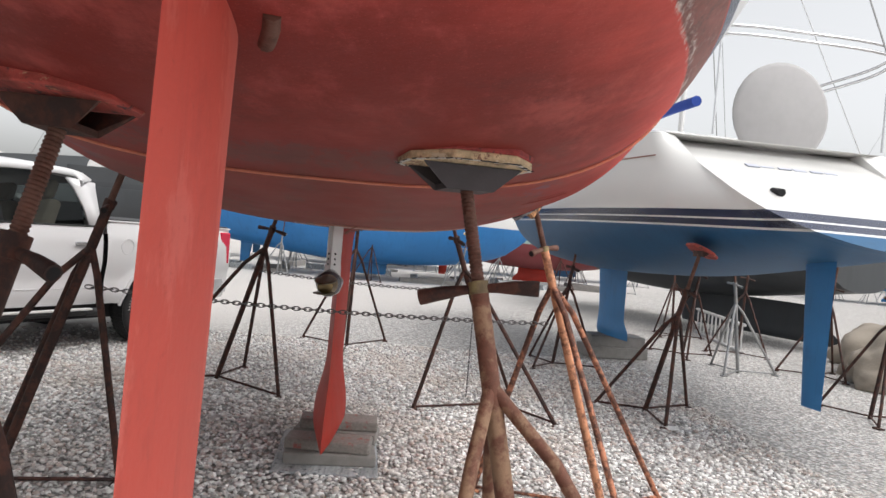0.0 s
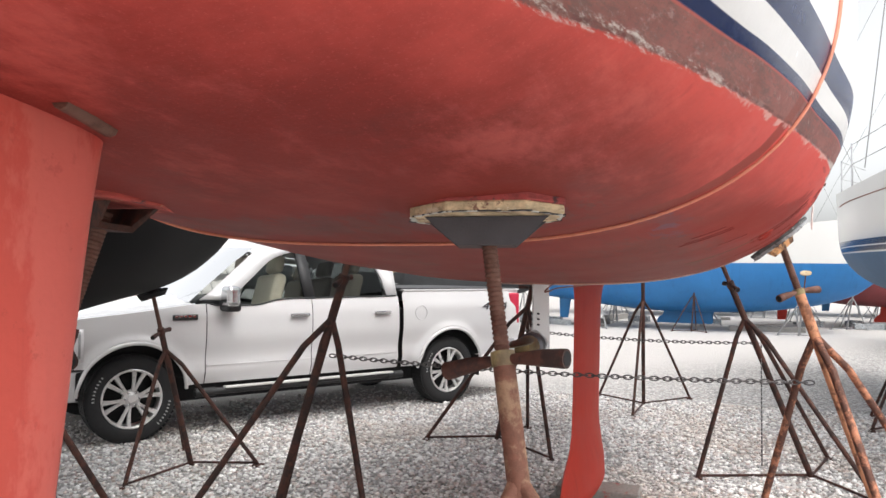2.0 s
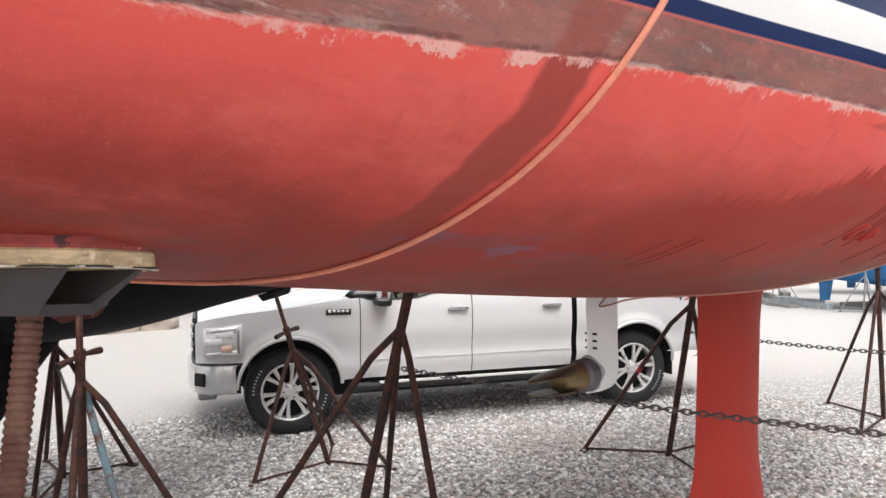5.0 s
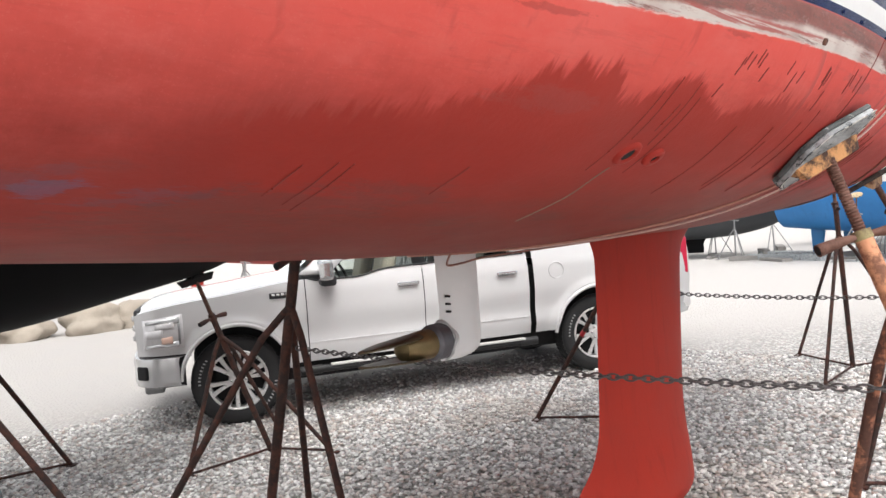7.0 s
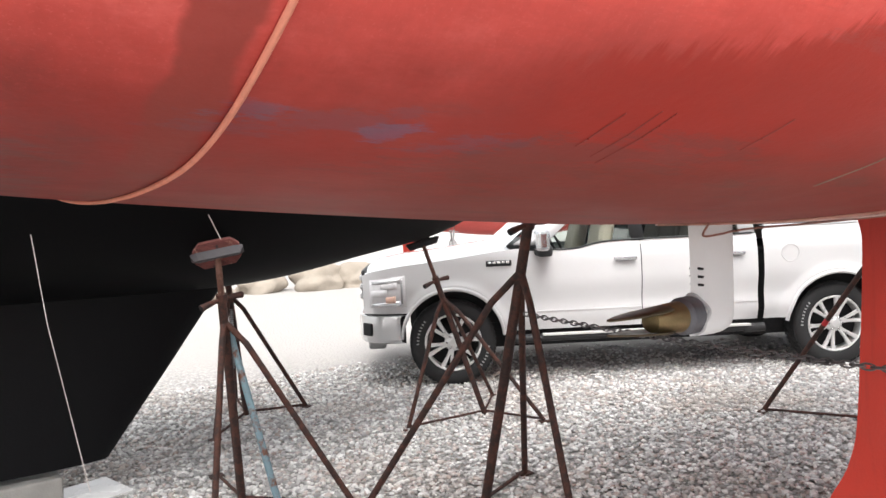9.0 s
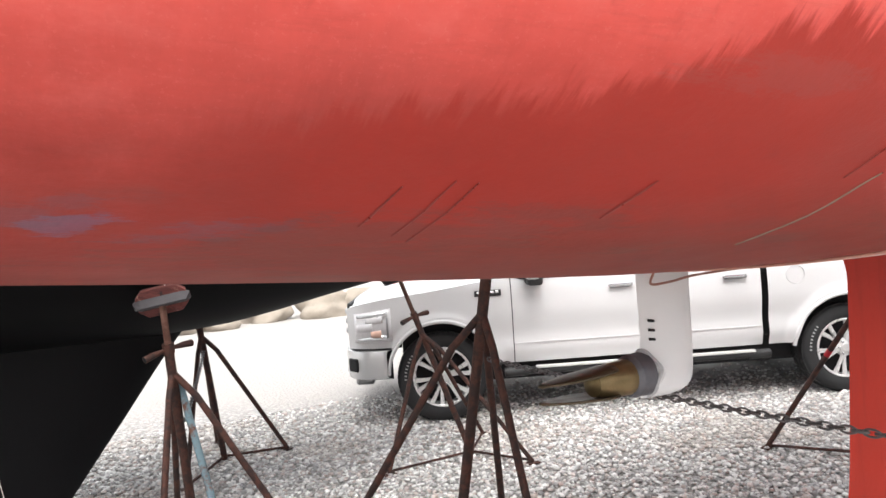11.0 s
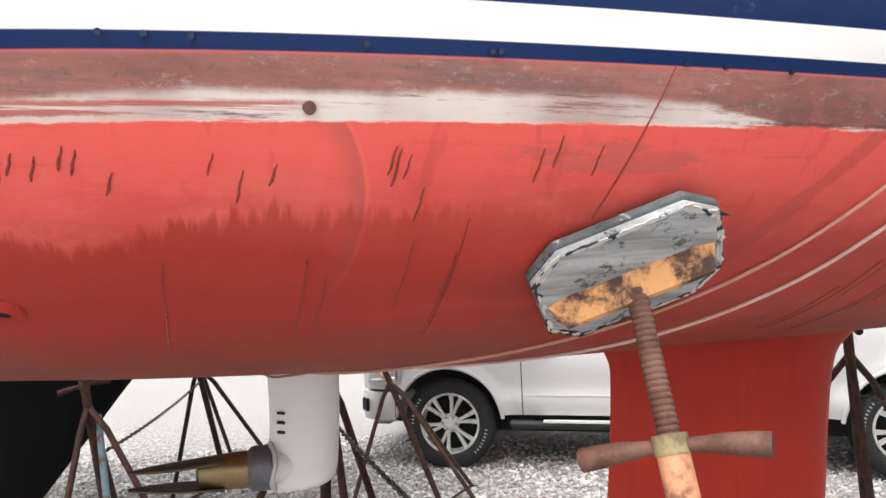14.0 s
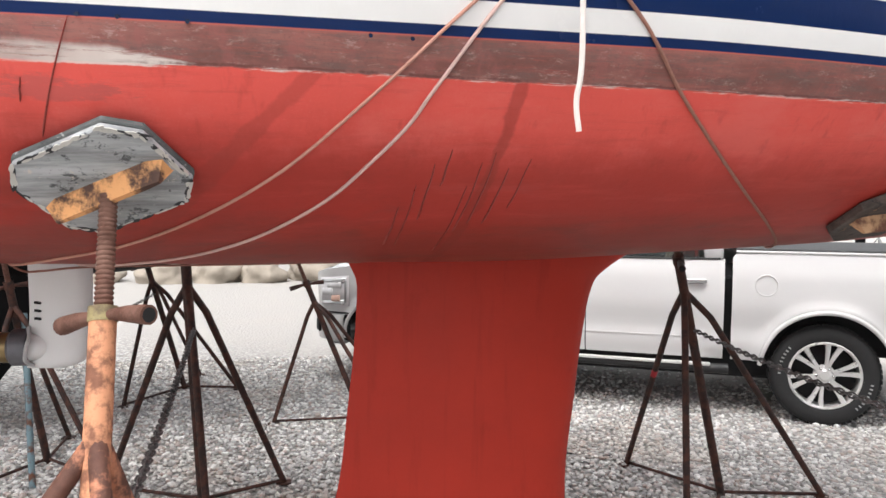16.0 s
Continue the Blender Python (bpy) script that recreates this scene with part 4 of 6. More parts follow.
tagged(part("drain_plug", tube_mesh("drain_plug", [on_hull(-0.067, 1.947, -1, -0.002), on_hull(-0.067, 1.947, -1, 0.005)], 0.008, 10), M_THREAD, red_boat), "rusty plug on the waterline")
for x in (-0.55, -0.42, -0.287, -0.242, -0.194, -0.003, 0.15, 0.161, 0.425, 0.488, 0.60, 0.92, 1.0):
    part("rivet", tube_mesh("rivet", [on_hull(x, 2.016, -1, 0), on_hull(x, 2.016, -1, 0.004)], 0.004, 8), M_NAVY, red_boat)


# ---- ropes round the red hull ----
def hull_rope(points, r, mat, label):
    """A line drawn tight over the hull. points: ('z', x, z) on the starboard flank or ('y', x, y) under the bottom."""
    ang = []
    for how, x, v in points:
        b, zk, sh, p = station(RED_TAB, x)
        if how == "y":
            a = math.asin(min(1, abs(v) / b) ** (p / 2)) * (1 if v < 0 else -1)
        else:
            a = math.acos(max(0.0, (2.3 - v) / (2.3 - zk)) ** (p / 2)) if v < 2.3 else math.pi / 2 + (v - 2.3)
        ang.append((x, a, 0))
    out = []
    for q in smooth_points(ang, 10):
        b, zk, sh, p = station(RED_TAB, q.x)
        a = abs(q.y)
        side = -1 if q.y >= 0 else 1
        if a > math.pi / 2:
            z = 2.3 + (a - math.pi / 2)
            out.append(Vector((q.x, mid_y(q.x) + side * (b * (1 + 0.03 * (z - 2.3)) + r), z)))
            continue
        y, z = b * math.sin(a) ** (2 / p), 2.3 - (2.3 - zk) * math.cos(a) ** (2 / p)
        n = Vector((0, side * math.sin(a) ** 1.2, -math.cos(a) ** 1.2)).normalized()
        out.append(Vector((q.x, mid_y(q.x) + side * y, z)) + n * r * 0.9)
    ob = part("rope", tube_mesh("rope", out, r, 8), mat)
    return tagged(ob, label, "rope", "ropes round the hull")


Z, Y = "z", "y"
hull_rope([(Z, -1.43, 2.5), (Z, -1.56, 2.2), (Z, -1.637, 2.02), (Z, -1.66, 1.95), (Z, -1.68, 1.88), (Z, -1.697, 1.81), (Z, -1.713, 1.74), (Y, -1.728, -0.52), (Y, -1.745, -0.3), (Y, -1.755, -0.05), (Y, -1.78, 0.25), (Y, -1.83, 0.55), (Y, -1.86, 0.8)], 0.0042, M_ROPE_O, "orange braided rope drawn round the hull")
hull_rope([(Z, 1.60, 2.55), (Z, 1.34, 2.29), (Z, 1.11, 2.082), (Z, 0.97, 1.951), (Z, 0.87, 1.863), (Z, 0.76, 1.775), (Z, 0.64, 1.704), (Z, 0.50, 1.642), (Z, 0.36, 1.598), (Z, 0.15, 1.557), (Y, -0.02, -0.3), (Y, -0.1, 0.1)], 0.0036, M_ROPE_P, "thin faded pink rope under the hull")
hull_rope([(Z, 1.52, 2.55), (Z, 1.34, 2.29), (Z, 1.17, 2.094), (Z, 1.055, 1.935), (Z, 1.01, 1.868), (Z, 0.935, 1.79), (Z, 0.85, 1.715), (Z, 0.71, 1.636), (Z, 0.61, 1.598), (Z, 0.46, 1.561), (Y, 0.2, -0.35), (Y, 0.1, -0.1), (Y, 0.0, 0.2)], 0.004, M_ROPE_PALE, "pale pink braided rope under the hull")
hull_rope([(Z, 0.98, 2.55), (Z, 1.23, 2.29), (Z, 1.44, 2.102), (Z, 1.51, 2.035), (Z, 1.59, 1.953), (Z, 1.72, 1.856), (Z, 1.90, 1.752), (Z, 2.10, 1.666), (Y, 2.32, -0.55), (Y, 2.50, -0.25), (Y, 2.7, 0.1)], 0.0042, M_ROPE_B, "brown braided rope under the forward hull")
tagged(part("rope", tube_mesh("rope", smooth_points([(1.30, -1.37, 2.75), (1.302, -1.34, 2.4), (1.308, -1.335, 2.0), (1.300, -1.33, 1.90), (1.306, -1.33, 1.843)], 8), 0.0058, 8), M_ROPE_W), "white rope end hanging down the hull", "rope", "ropes round the hull")


# ---- pickup truck ----
TRUCK_AT = Matrix.Translation((1.656, 4.183, 0)) @ Matrix.Rotation(radians(-29.0), 4, "Z")
truck = thing("pickup_truck", TRUCK_AT, "white four-door pickup truck parked on the gravel", "truck")
TW = 1.97                                       # inner width between the two skins


def skin_y(z):
    """How far the flank stands in from the wheel face plane."""
    return curve_at([0.35, 0.5, 0.62, 0.72, 0.95, 1.15, 1.28, 1.40], [0.06, 0.02, -0.015, -0.005, -0.035, -0.03, 0.0, 0.03], z)


def t_top(x):
    return curve_at([-1.0, -0.86, -0.6, 0.0, 0.5, 0.66, 0.78, 1.15, 1.42, 1.6, 2.94, 2.97, 3.0, 4.9],
                    [1.03, 1.09, 1.13, 1.19, 1.25, 1.26, 1.235, 1.235, 1.285, 1.295, 1.31, 1.32, 1.36, 1.37], x)


def t_low(x):
    z = 0.49 if 0.4 < x < 3.3 else 0.56 if x > 3.3 else 0.705
    for c in (0.0, 3.68):
        d = 0.47 ** 2 - (x - c) ** 2
        if d > 0:
            z = max(z, 0.43 + math.sqrt(d))
    return z


def flank(name, x0, x1, far, label=""):
    xs = list(np.linspace(x0, x1, max(6, int((x1 - x0) / 0.03))))
    verts = []
    rows = 16
    for x in xs:
        lo, hi = t_low(x), t_top(x)
        nose = max(0.0, (-0.55 - x) / 0.45)
        tail = max(0.0, (x - 4.6) / 0.35)
        for j in range(rows):
            z = lo + (hi - lo) * j / (rows - 1)
            flare = 0.0
            for c in (0.0, 3.68):
                d = math.hypot(x - c, z - 0.43)
                flare = max(flare, 0.035 * math.exp(-((d - 0.50) / 0.045) ** 2) if z > 0.45 else 0)
            y = skin_y(z) - flare + 0.22 * nose ** 2.2 + 0.06 * tail ** 2
            verts.append((x, TW - y if far else y, z))
    return part(name, sharp(mesh_of(name, verts, grid_faces(len(xs), rows)), 60), M_TRUCK, truck, label, local=True)


DOORS = []
for far in (False, True):
    flank("front_fender", -0.93, 0.655, far)
    DOORS.append((flank("door", 0.664, 1.795, far), far))
    DOORS.append((flank("door", 1.804, 2.915, far), far))
    flank("bed_side", 2.975, 4.87, far)
# inner dark shell behind the gaps
part("chassis", box((4.9, 1.7, 0.62), bevel=0.03, m=Matrix.Translation((2.1, TW / 2, 0.86))), M_DARK, truck, local=True)
part("underbody", box((4.2, 1.5, 0.26), bevel=0.03, m=Matrix.Translation((2.0, TW / 2, 0.43))), M_DARK, truck, local=True)


def sheet(name, rows, mat, label="", thick=0.0, parent=None):
    v = [p for r in rows for p in r]
    ob = part(name, sharp(mesh_of(name, v, grid_faces(len(rows), len(rows[0]))), 50), mat, parent or truck, label, local=True)
    if thick:
        ob.modifiers.new("thick", "SOLIDIFY").thickness = thick
    return ob


# bonnet with raised centre
rows = []
for x in np.linspace(-0.90, 0.56, 14):
    z = t_top(x)
    side = 0.10 + 0.22 * max(0.0, (-0.55 - x) / 0.45) ** 2.2
    line = []
    for q in np.linspace(0, 1, 15):
        y = side + (TW - 2 * side) * q
        crown = 0.055 * math.sin(math.pi * q) ** 0.5 + 0.018 * (1 if 0.22 < q < 0.78 else 0)
        line.append((x, y, z + crown - (0.03 if x < -0.88 else 0)))
    rows.append(line)
sheet("bonnet", rows, M_TRUCK)
for far in (False, True):
    rows = []
    for x in np.linspace(-0.90, 0.56, 14):
        s = 0.22 * max(0.0, (-0.55 - x) / 0.45) ** 2.2
        y0, y1 = skin_y(t_top(x)) + s, 0.10 + s
        rows.append([(x, TW - y if far else y, t_top(x) + k) for y, k in ((y0, 0.0), ((y0 + y1) / 2, 0.01), (y1, 0.003))])
    sheet("fender_top", rows, M_TRUCK)


def cab_y(z):
    return 0.0 + max(0.0, z - 1.28) * 0.42


def roof_z(x):
    return curve_at([0.62, 1.0, 1.28, 1.6, 2.1, 2.6, 2.86, 2.93], [1.30, 1.60, 1.80, 1.875, 1.90, 1.885, 1.83, 1.75], x)


rows = []
for x in np.linspace(1.22, 2.93, 16):
    z = roof_z(x)
    y0 = cab_y(z) + 0.02
    rows.append([(x, y0 + (TW - 2 * y0) * q, z + 0.045 * math.sin(math.pi * q) ** 0.6) for q in np.linspace(0, 1, 13)])
sheet("roof", rows, M_TRUCK)
ws = [[(x, y0 + (TW - 2 * y0) * q, z - 0.0 + 0.02 * math.sin(math.pi * q) - 0.0) for q in np.linspace(0, 1, 9)] for x, z, y0 in ((0.52, 1.27, 0.10), (0.76, 1.47, 0.15), (1.0, 1.66, 0.20), (1.23, 1.82, 0.245))]
sheet("windscreen", ws, M_GLASS)
rg = [[(x, y0 + (TW - 2 * y0) * q, z) for q in np.linspace(0, 1, 5)] for x, z, y0 in ((2.98, 1.36, 0.12), (2.94, 1.80, 0.25))]
sheet("rear_window", rg, M_TINT)


def pillar(name, low, high, mat, far, label=""):
    """A strip of the cab side between two lines of (x, z) points."""
    rows = []
    for (xa, za), (xb, zb) in zip(low, high):
        line = []
        for q in (0.0, 0.5, 1.0):
            x, z = xa + (xb - xa) * q, za + (zb - za) * q
            y = cab_y(z) + 0.004
            line.append((x, TW - y if far else y, z))
        rows.append(line)
    ob = sheet(name, rows, mat, label)
    m = ob.modifiers.new("thick", "SOLIDIFY")
    m.thickness, m.offset = 0.035, 0
    return ob


for far in (False, True):
    outer = [(x, roof_z(x)) for x in np.linspace(0.60, 2.90, 24)]
    inner = [(0.80 + (x - 0.60) * 0.965, max(1.29, roof_z(x) - 0.075 - 0.02 * (x > 2.6))) for x in np.linspace(0.60, 2.90, 24)]
    inner = [(min(x, 2.74), z) for x, z in inner]
    pillar("roof_rail", inner, outer, M_TRUCK, far)
    pillar("rear_pillar", [(2.90, 1.31), (2.91, 1.5), (2.92, 1.7), (2.93, 1.76)], [(2.76, 1.31), (2.74, 1.5), (2.66, 1.7), (2.60, 1.79)], M_TRUCK, far)
    pillar("door_pillar", [(1.84, 1.29), (1.83, 1.55), (1.80, 1.82)], [(1.72, 1.29), (1.71, 1.55), (1.70, 1.81)], M_BLACKPL, far, "black door pillar")
    for name, pts, mat in (("front_door_glass", [(0.80, 1.235, 1.24), (0.95, 1.235, 1.44), (1.15, 1.235, 1.62), (1.35, 1.27, 1.76), (1.55, 1.285, 1.80), (1.73, 1.29, 1.81)], M_GLASS),
                           ("rear_door_glass", [(1.83, 1.295, 1.815), (2.1, 1.30, 1.82), (2.4, 1.30, 1.815), (2.60, 1.30, 1.79), (2.72, 1.32, 1.60)], M_TINT)):
        rows = []
        for x, a, b in pts:
            rows.append([(x, (TW - cab_y(z) - 0.02) if far else cab_y(z) + 0.02, z) for z in (a - 0.03, (a + b) / 2, b)])
        ob = sheet(name, rows, mat)
        ob.visible_shadow = False
    # bright lower moulding
    pts = [(x, (TW + 0.004 - skin_y(t_top(x))) if far else skin_y(t_top(x)) - 0.004, t_top(x) + 0.006) for x in np.linspace(0.70, 2.88, 40)]
    part("window_moulding", tube_mesh("window_moulding", pts, 0.008, 6), M_BLACKPL, truck, local=True)
    # mirror
    sy = -1 if not far else 1
    y0 = TW if far else 0.0
    mm = Matrix.Translation((0.84, y0 + sy * 0.16, 1.335))
    mirror = part("wing_mirror", box((0.13, 0.22, 0.20), bevel=0.04, m=mm, seg=3), M_CHROME, truck, "chrome wing mirror", local=True)
    part("mirror_arm", box((0.14, 0.26, 0.10), bevel=0.03, m=Matrix.Translation((0.86, y0 + sy * 0.10, 1.235)), seg=3), M_BLACKPL, mirror, local=True)
    # side step
    ys = (TW + 0.02) if far else -0.02
    part("side_step", tube_mesh("side_step", [(0.56, ys, 0.40), (0.62, ys, 0.415), (2.86, ys, 0.415), (2.92, ys, 0.40)], 0.034, 10), M_BLACKPL, truck, "black side step", local=True)
    part("step_strip", box((1.98, 0.06, 0.022), bevel=0.006, m=Matrix.Translation((1.83, ys + (0.014 if far else -0.014), 0.447))), M_ALU, truck, "chrome step strip", local=True)
    for k in (0.66, 2.86):
        part("step_end", tube_mesh("step_end", [(k - 0.10, ys, 0.412), (k + 0.10, ys, 0.415)], 0.042, 10), M_BLACKPL, truck, local=True)
    part("tail_lamp", box((0.17, 0.10, 0.40), bevel=0.02, m=Matrix.Translation((4.765, (TW - 0.035) if far else 0.035, 1.13)), seg=3), M_TAIL, truck, "red tail lamp", local=True)
    part("mud_flap", box((0.012, 0.24, 0.26), bevel=0.004, m=Matrix.Translation((4.17, (TW - 0.13) if far else 0.13, 0.43))), M_RUBBER, truck, local=True)
    # head lamp: dark housing, clear lens over bright bars, amber side marks
    def lamp_face(q, out):
        x = -0.83 + 0.39 * q
        nose = max(0.0, (-0.55 - x) / 0.45)
        y = -0.022 - out + 0.22 * nose ** 2.2
        return x, (TW - y) if far else y
    rows = []
    for q in np.linspace(-0.02, 1.03, 14):
        x, y = lamp_face(q, 0.006)
        rows.append([(x, y, z) for z in (0.765, 0.90, 1.025 + 0.035 * q)])
    housing = sheet("head_lamp", rows, M_LAMP, "clear head lamp in a pale housing", thick=0.01)
    for z0, z1, q0, q1, mat, nm in ((0.780, 0.800, 0.05, 0.9, M_BRIGHT, "lamp_bar"), (0.985, 1.010, 0.05, 0.95, M_BRIGHT, "lamp_bar"), (0.80, 0.985, 0.90, 0.96, M_GALV, "lamp_bar"), (0.86, 0.925, 0.02, 0.50, M_LAMP, "lens"), (0.935, 0.975, 0.30, 0.80, M_LAMP, "lens"), (0.808, 0.85, 0.45, 0.75, M_AMBER, "indicator")):
        rows = []
        for q in np.linspace(q0, q1, 7):
            x, y = lamp_face(q, 0.014)
            rows.append([(x, y, z) for z in (z0, (z0 + z1) / 2, z1 + 0.03 * q)])
        sheet(nm, rows, mat, thick=0.008, parent=housing)
    # rolled lip round each wheel arch
    for c in (0.0, 3.68):
        arc = []
        for a_ in np.linspace(radians(4), radians(176), 26):
            px_, pz_ = c + 0.485 * math.cos(a_), 0.43 + 0.485 * math.sin(a_)
            arc.append((px_, (TW - skin_y(pz_) + 0.036) if far else skin_y(pz_) - 0.036, pz_))
        part("arch_lip", tube_mesh("arch_lip", arc, 0.019, 8), M_TRUCK, truck, local=True)

for ob, far in DOORS:
    front = ob.data.vertices[0].co.x < 1.0
    x = 1.64 if front else 2.67
    y = (TW + 0.06) if far else -0.06
    h = part("handle", box((0.22, 0.03, 0.035), bevel=0.012, m=Matrix.Translation((x, y, 1.13)), seg=3), M_CHROME, ob, "chrome handle", local=True)
    part("handle_recess", box((0.17, 0.008, 0.030), bevel=0.003, m=Matrix.Translation((x, (TW + 0.034) if far else -0.034, 1.118))), M_GALV, ob, local=True)
    # lower crease strip
    if not far:
        x0, x1 = (0.67, 1.79) if front else (1.81, 2.91)
        part("rocker_crease", box((x1 - x0, 0.006, 0.012), bevel=0.002, m=Matrix.Translation(((x0 + x1) / 2, -0.017, 0.665))), M_TRUCK, ob, local=True)

# grille, bumpers, air dam
part("grille", box((0.05, 1.20, 0.30), bevel=0.02, m=Matrix.Translation((-0.94, TW / 2, 0.95))), M_BLACKPL, truck, local=True)
for z in (0.85, 0.94, 1.03):
    part("grille_bar", box((0.04, 1.28, 0.05), bevel=0.012, m=Matrix.Translation((-0.965, TW / 2, z))), M_BRIGHT, truck, "chrome grille bar", local=True)
PLAN = [(-0.50, -0.030), (-0.68, -0.022), (-0.82, 0.02), (-0.92, 0.11), (-0.985, 0.28), (-1.015, 0.55), (-1.025, TW / 2)]
PLAN = smooth_points([(x, y, 0) for x, y in PLAN] + [(x, TW - y, 0) for x, y in reversed(PLAN[:-1])], 4)
for name, label in (("front_bumper", "chrome front bumper"), ("rear_bumper", "chrome rear bumper")):
    front = name == "front_bumper"
    lo, hi = (0.425, 0.69) if front else (0.50, 0.74)
    prof = [(0.05, lo), (0.012, lo + 0.01), (0.0, lo + 0.05), (0.004, lo + 0.15), (0.0, hi - 0.05), (0.012, hi - 0.008), (0.07, hi)]
    rows = []
    for p in PLAN:
        inw = Vector((2.0, TW / 2, 0)) - p
        inw.normalize()
        rows.append([(p.x + inw.x * d if front else 3.98 - (p.x + inw.x * d), p.y + inw.y * d, z) for d, z in prof])
    b = sheet(name, rows, M_BRIGHT, label, thick=0.006)
    if front:
        back_rows = [[(p.x + 0.06, p.y + (0.05 if p.y < TW / 2 else -0.05), z) for z in (0.42, 0.55, 0.70)] for p in PLAN]
        sheet("bumper_backing", back_rows, M_DARK, thick=0.01)
        for far in (False, True):
            part("fog_lamp", box((0.05, 0.15, 0.12), bevel=0.015, m=Matrix.Translation((-0.88, (TW - 0.075) if far else 0.075, 0.56)) @ Matrix.Rotation((-1 if far else 1) * 0.75, 4, "Z")), M_DARK, b, local=True)
part("air_dam", box((0.22, 1.30, 0.13), bevel=0.03, m=Matrix.Translation((-0.80, TW / 2, 0.385))), M_GALV, truck, local=True)
part("tailgate", box((0.05, 1.60, 0.62), bevel=0.015, m=Matrix.Translation((4.86, TW / 2, 1.05))), M_TRUCK, truck, local=True)
part("bed_cover", box((1.86, 1.86, 0.03), bevel=0.01, m=Matrix.Translation((3.93, TW / 2, 1.385))), M_BLACKPL, truck, "black soft bed cover", local=True)
for y in (0.06, TW - 0.06):
    part("bed_rail", box((1.86, 0.10, 0.02), bevel=0.006, m=Matrix.Translation((3.93, y, 1.375))), M_TRUCK, truck, local=True)


# fender badge, fuel flap and decal
badge = part("fender_badge", box((0.24, 0.010, 0.055), bevel=0.004, m=Matrix.Translation((0.45, -0.040, 1.135))), M_BLACKPL, truck, "dark badge plate with chrome bars", local=True)
for k in range(5):
    part("badge_bar", box((0.032, 0.006, 0.022), bevel=0.002, m=Matrix.Translation((0.365 + 0.042 * k, -0.047, 1.145))), M_CHROME, badge, local=True)
v, f = lathe([(0.088, 0.002), (0.085, -0.004), (0.082, -0.004), (0.079, 0.002)], 40)
part("fuel_flap", mesh_of("fuel_flap", [(x + 3.23, y - 0.034, z + 1.11) for x, y, z in v], f), M_TRUCK, truck, "round fuel flap edge", local=True)


def letters(text, size, mat, name, parent, m, label=""):
    cu = bpy.data.curves.new(name, "FONT")
    cu.body, cu.size, cu.extrude, cu.align_x, cu.align_y = text, size, 0.0015, "CENTER", "CENTER"
    tmp = bpy.data.objects.new(name, cu)
    scene.collection.objects.link(tmp)
    me = bpy.data.meshes.new_from_object(tmp.evaluated_get(bpy.context.evaluated_depsgraph_get()))
    bpy.data.objects.remove(tmp)
    me.transform(m)
    return part(name, me, mat, parent, label, local=True)


face_out = Matrix.Rotation(radians(90), 4, "X")
for ch, dx, mat in (("4", -0.155, M_DECAL), ("X", 0.0, M_REDDECAL), ("4", 0.155, M_DECAL)):
    sh = Matrix(((1.75, 0.25, 0, 0), (0, 1, 0, 0), (0, 0, 1, 0), (0, 0, 0, 1)))
    letters(ch, 0.135, mat, "decal_character", truck, Matrix.Translation((4.40 + dx, -0.037, 1.165)) @ face_out @ sh)

# wheels
M_MARK = plain("grey_sidewall_print", (0.40, 0.40, 0.40), 0.7)
random.seed(2)


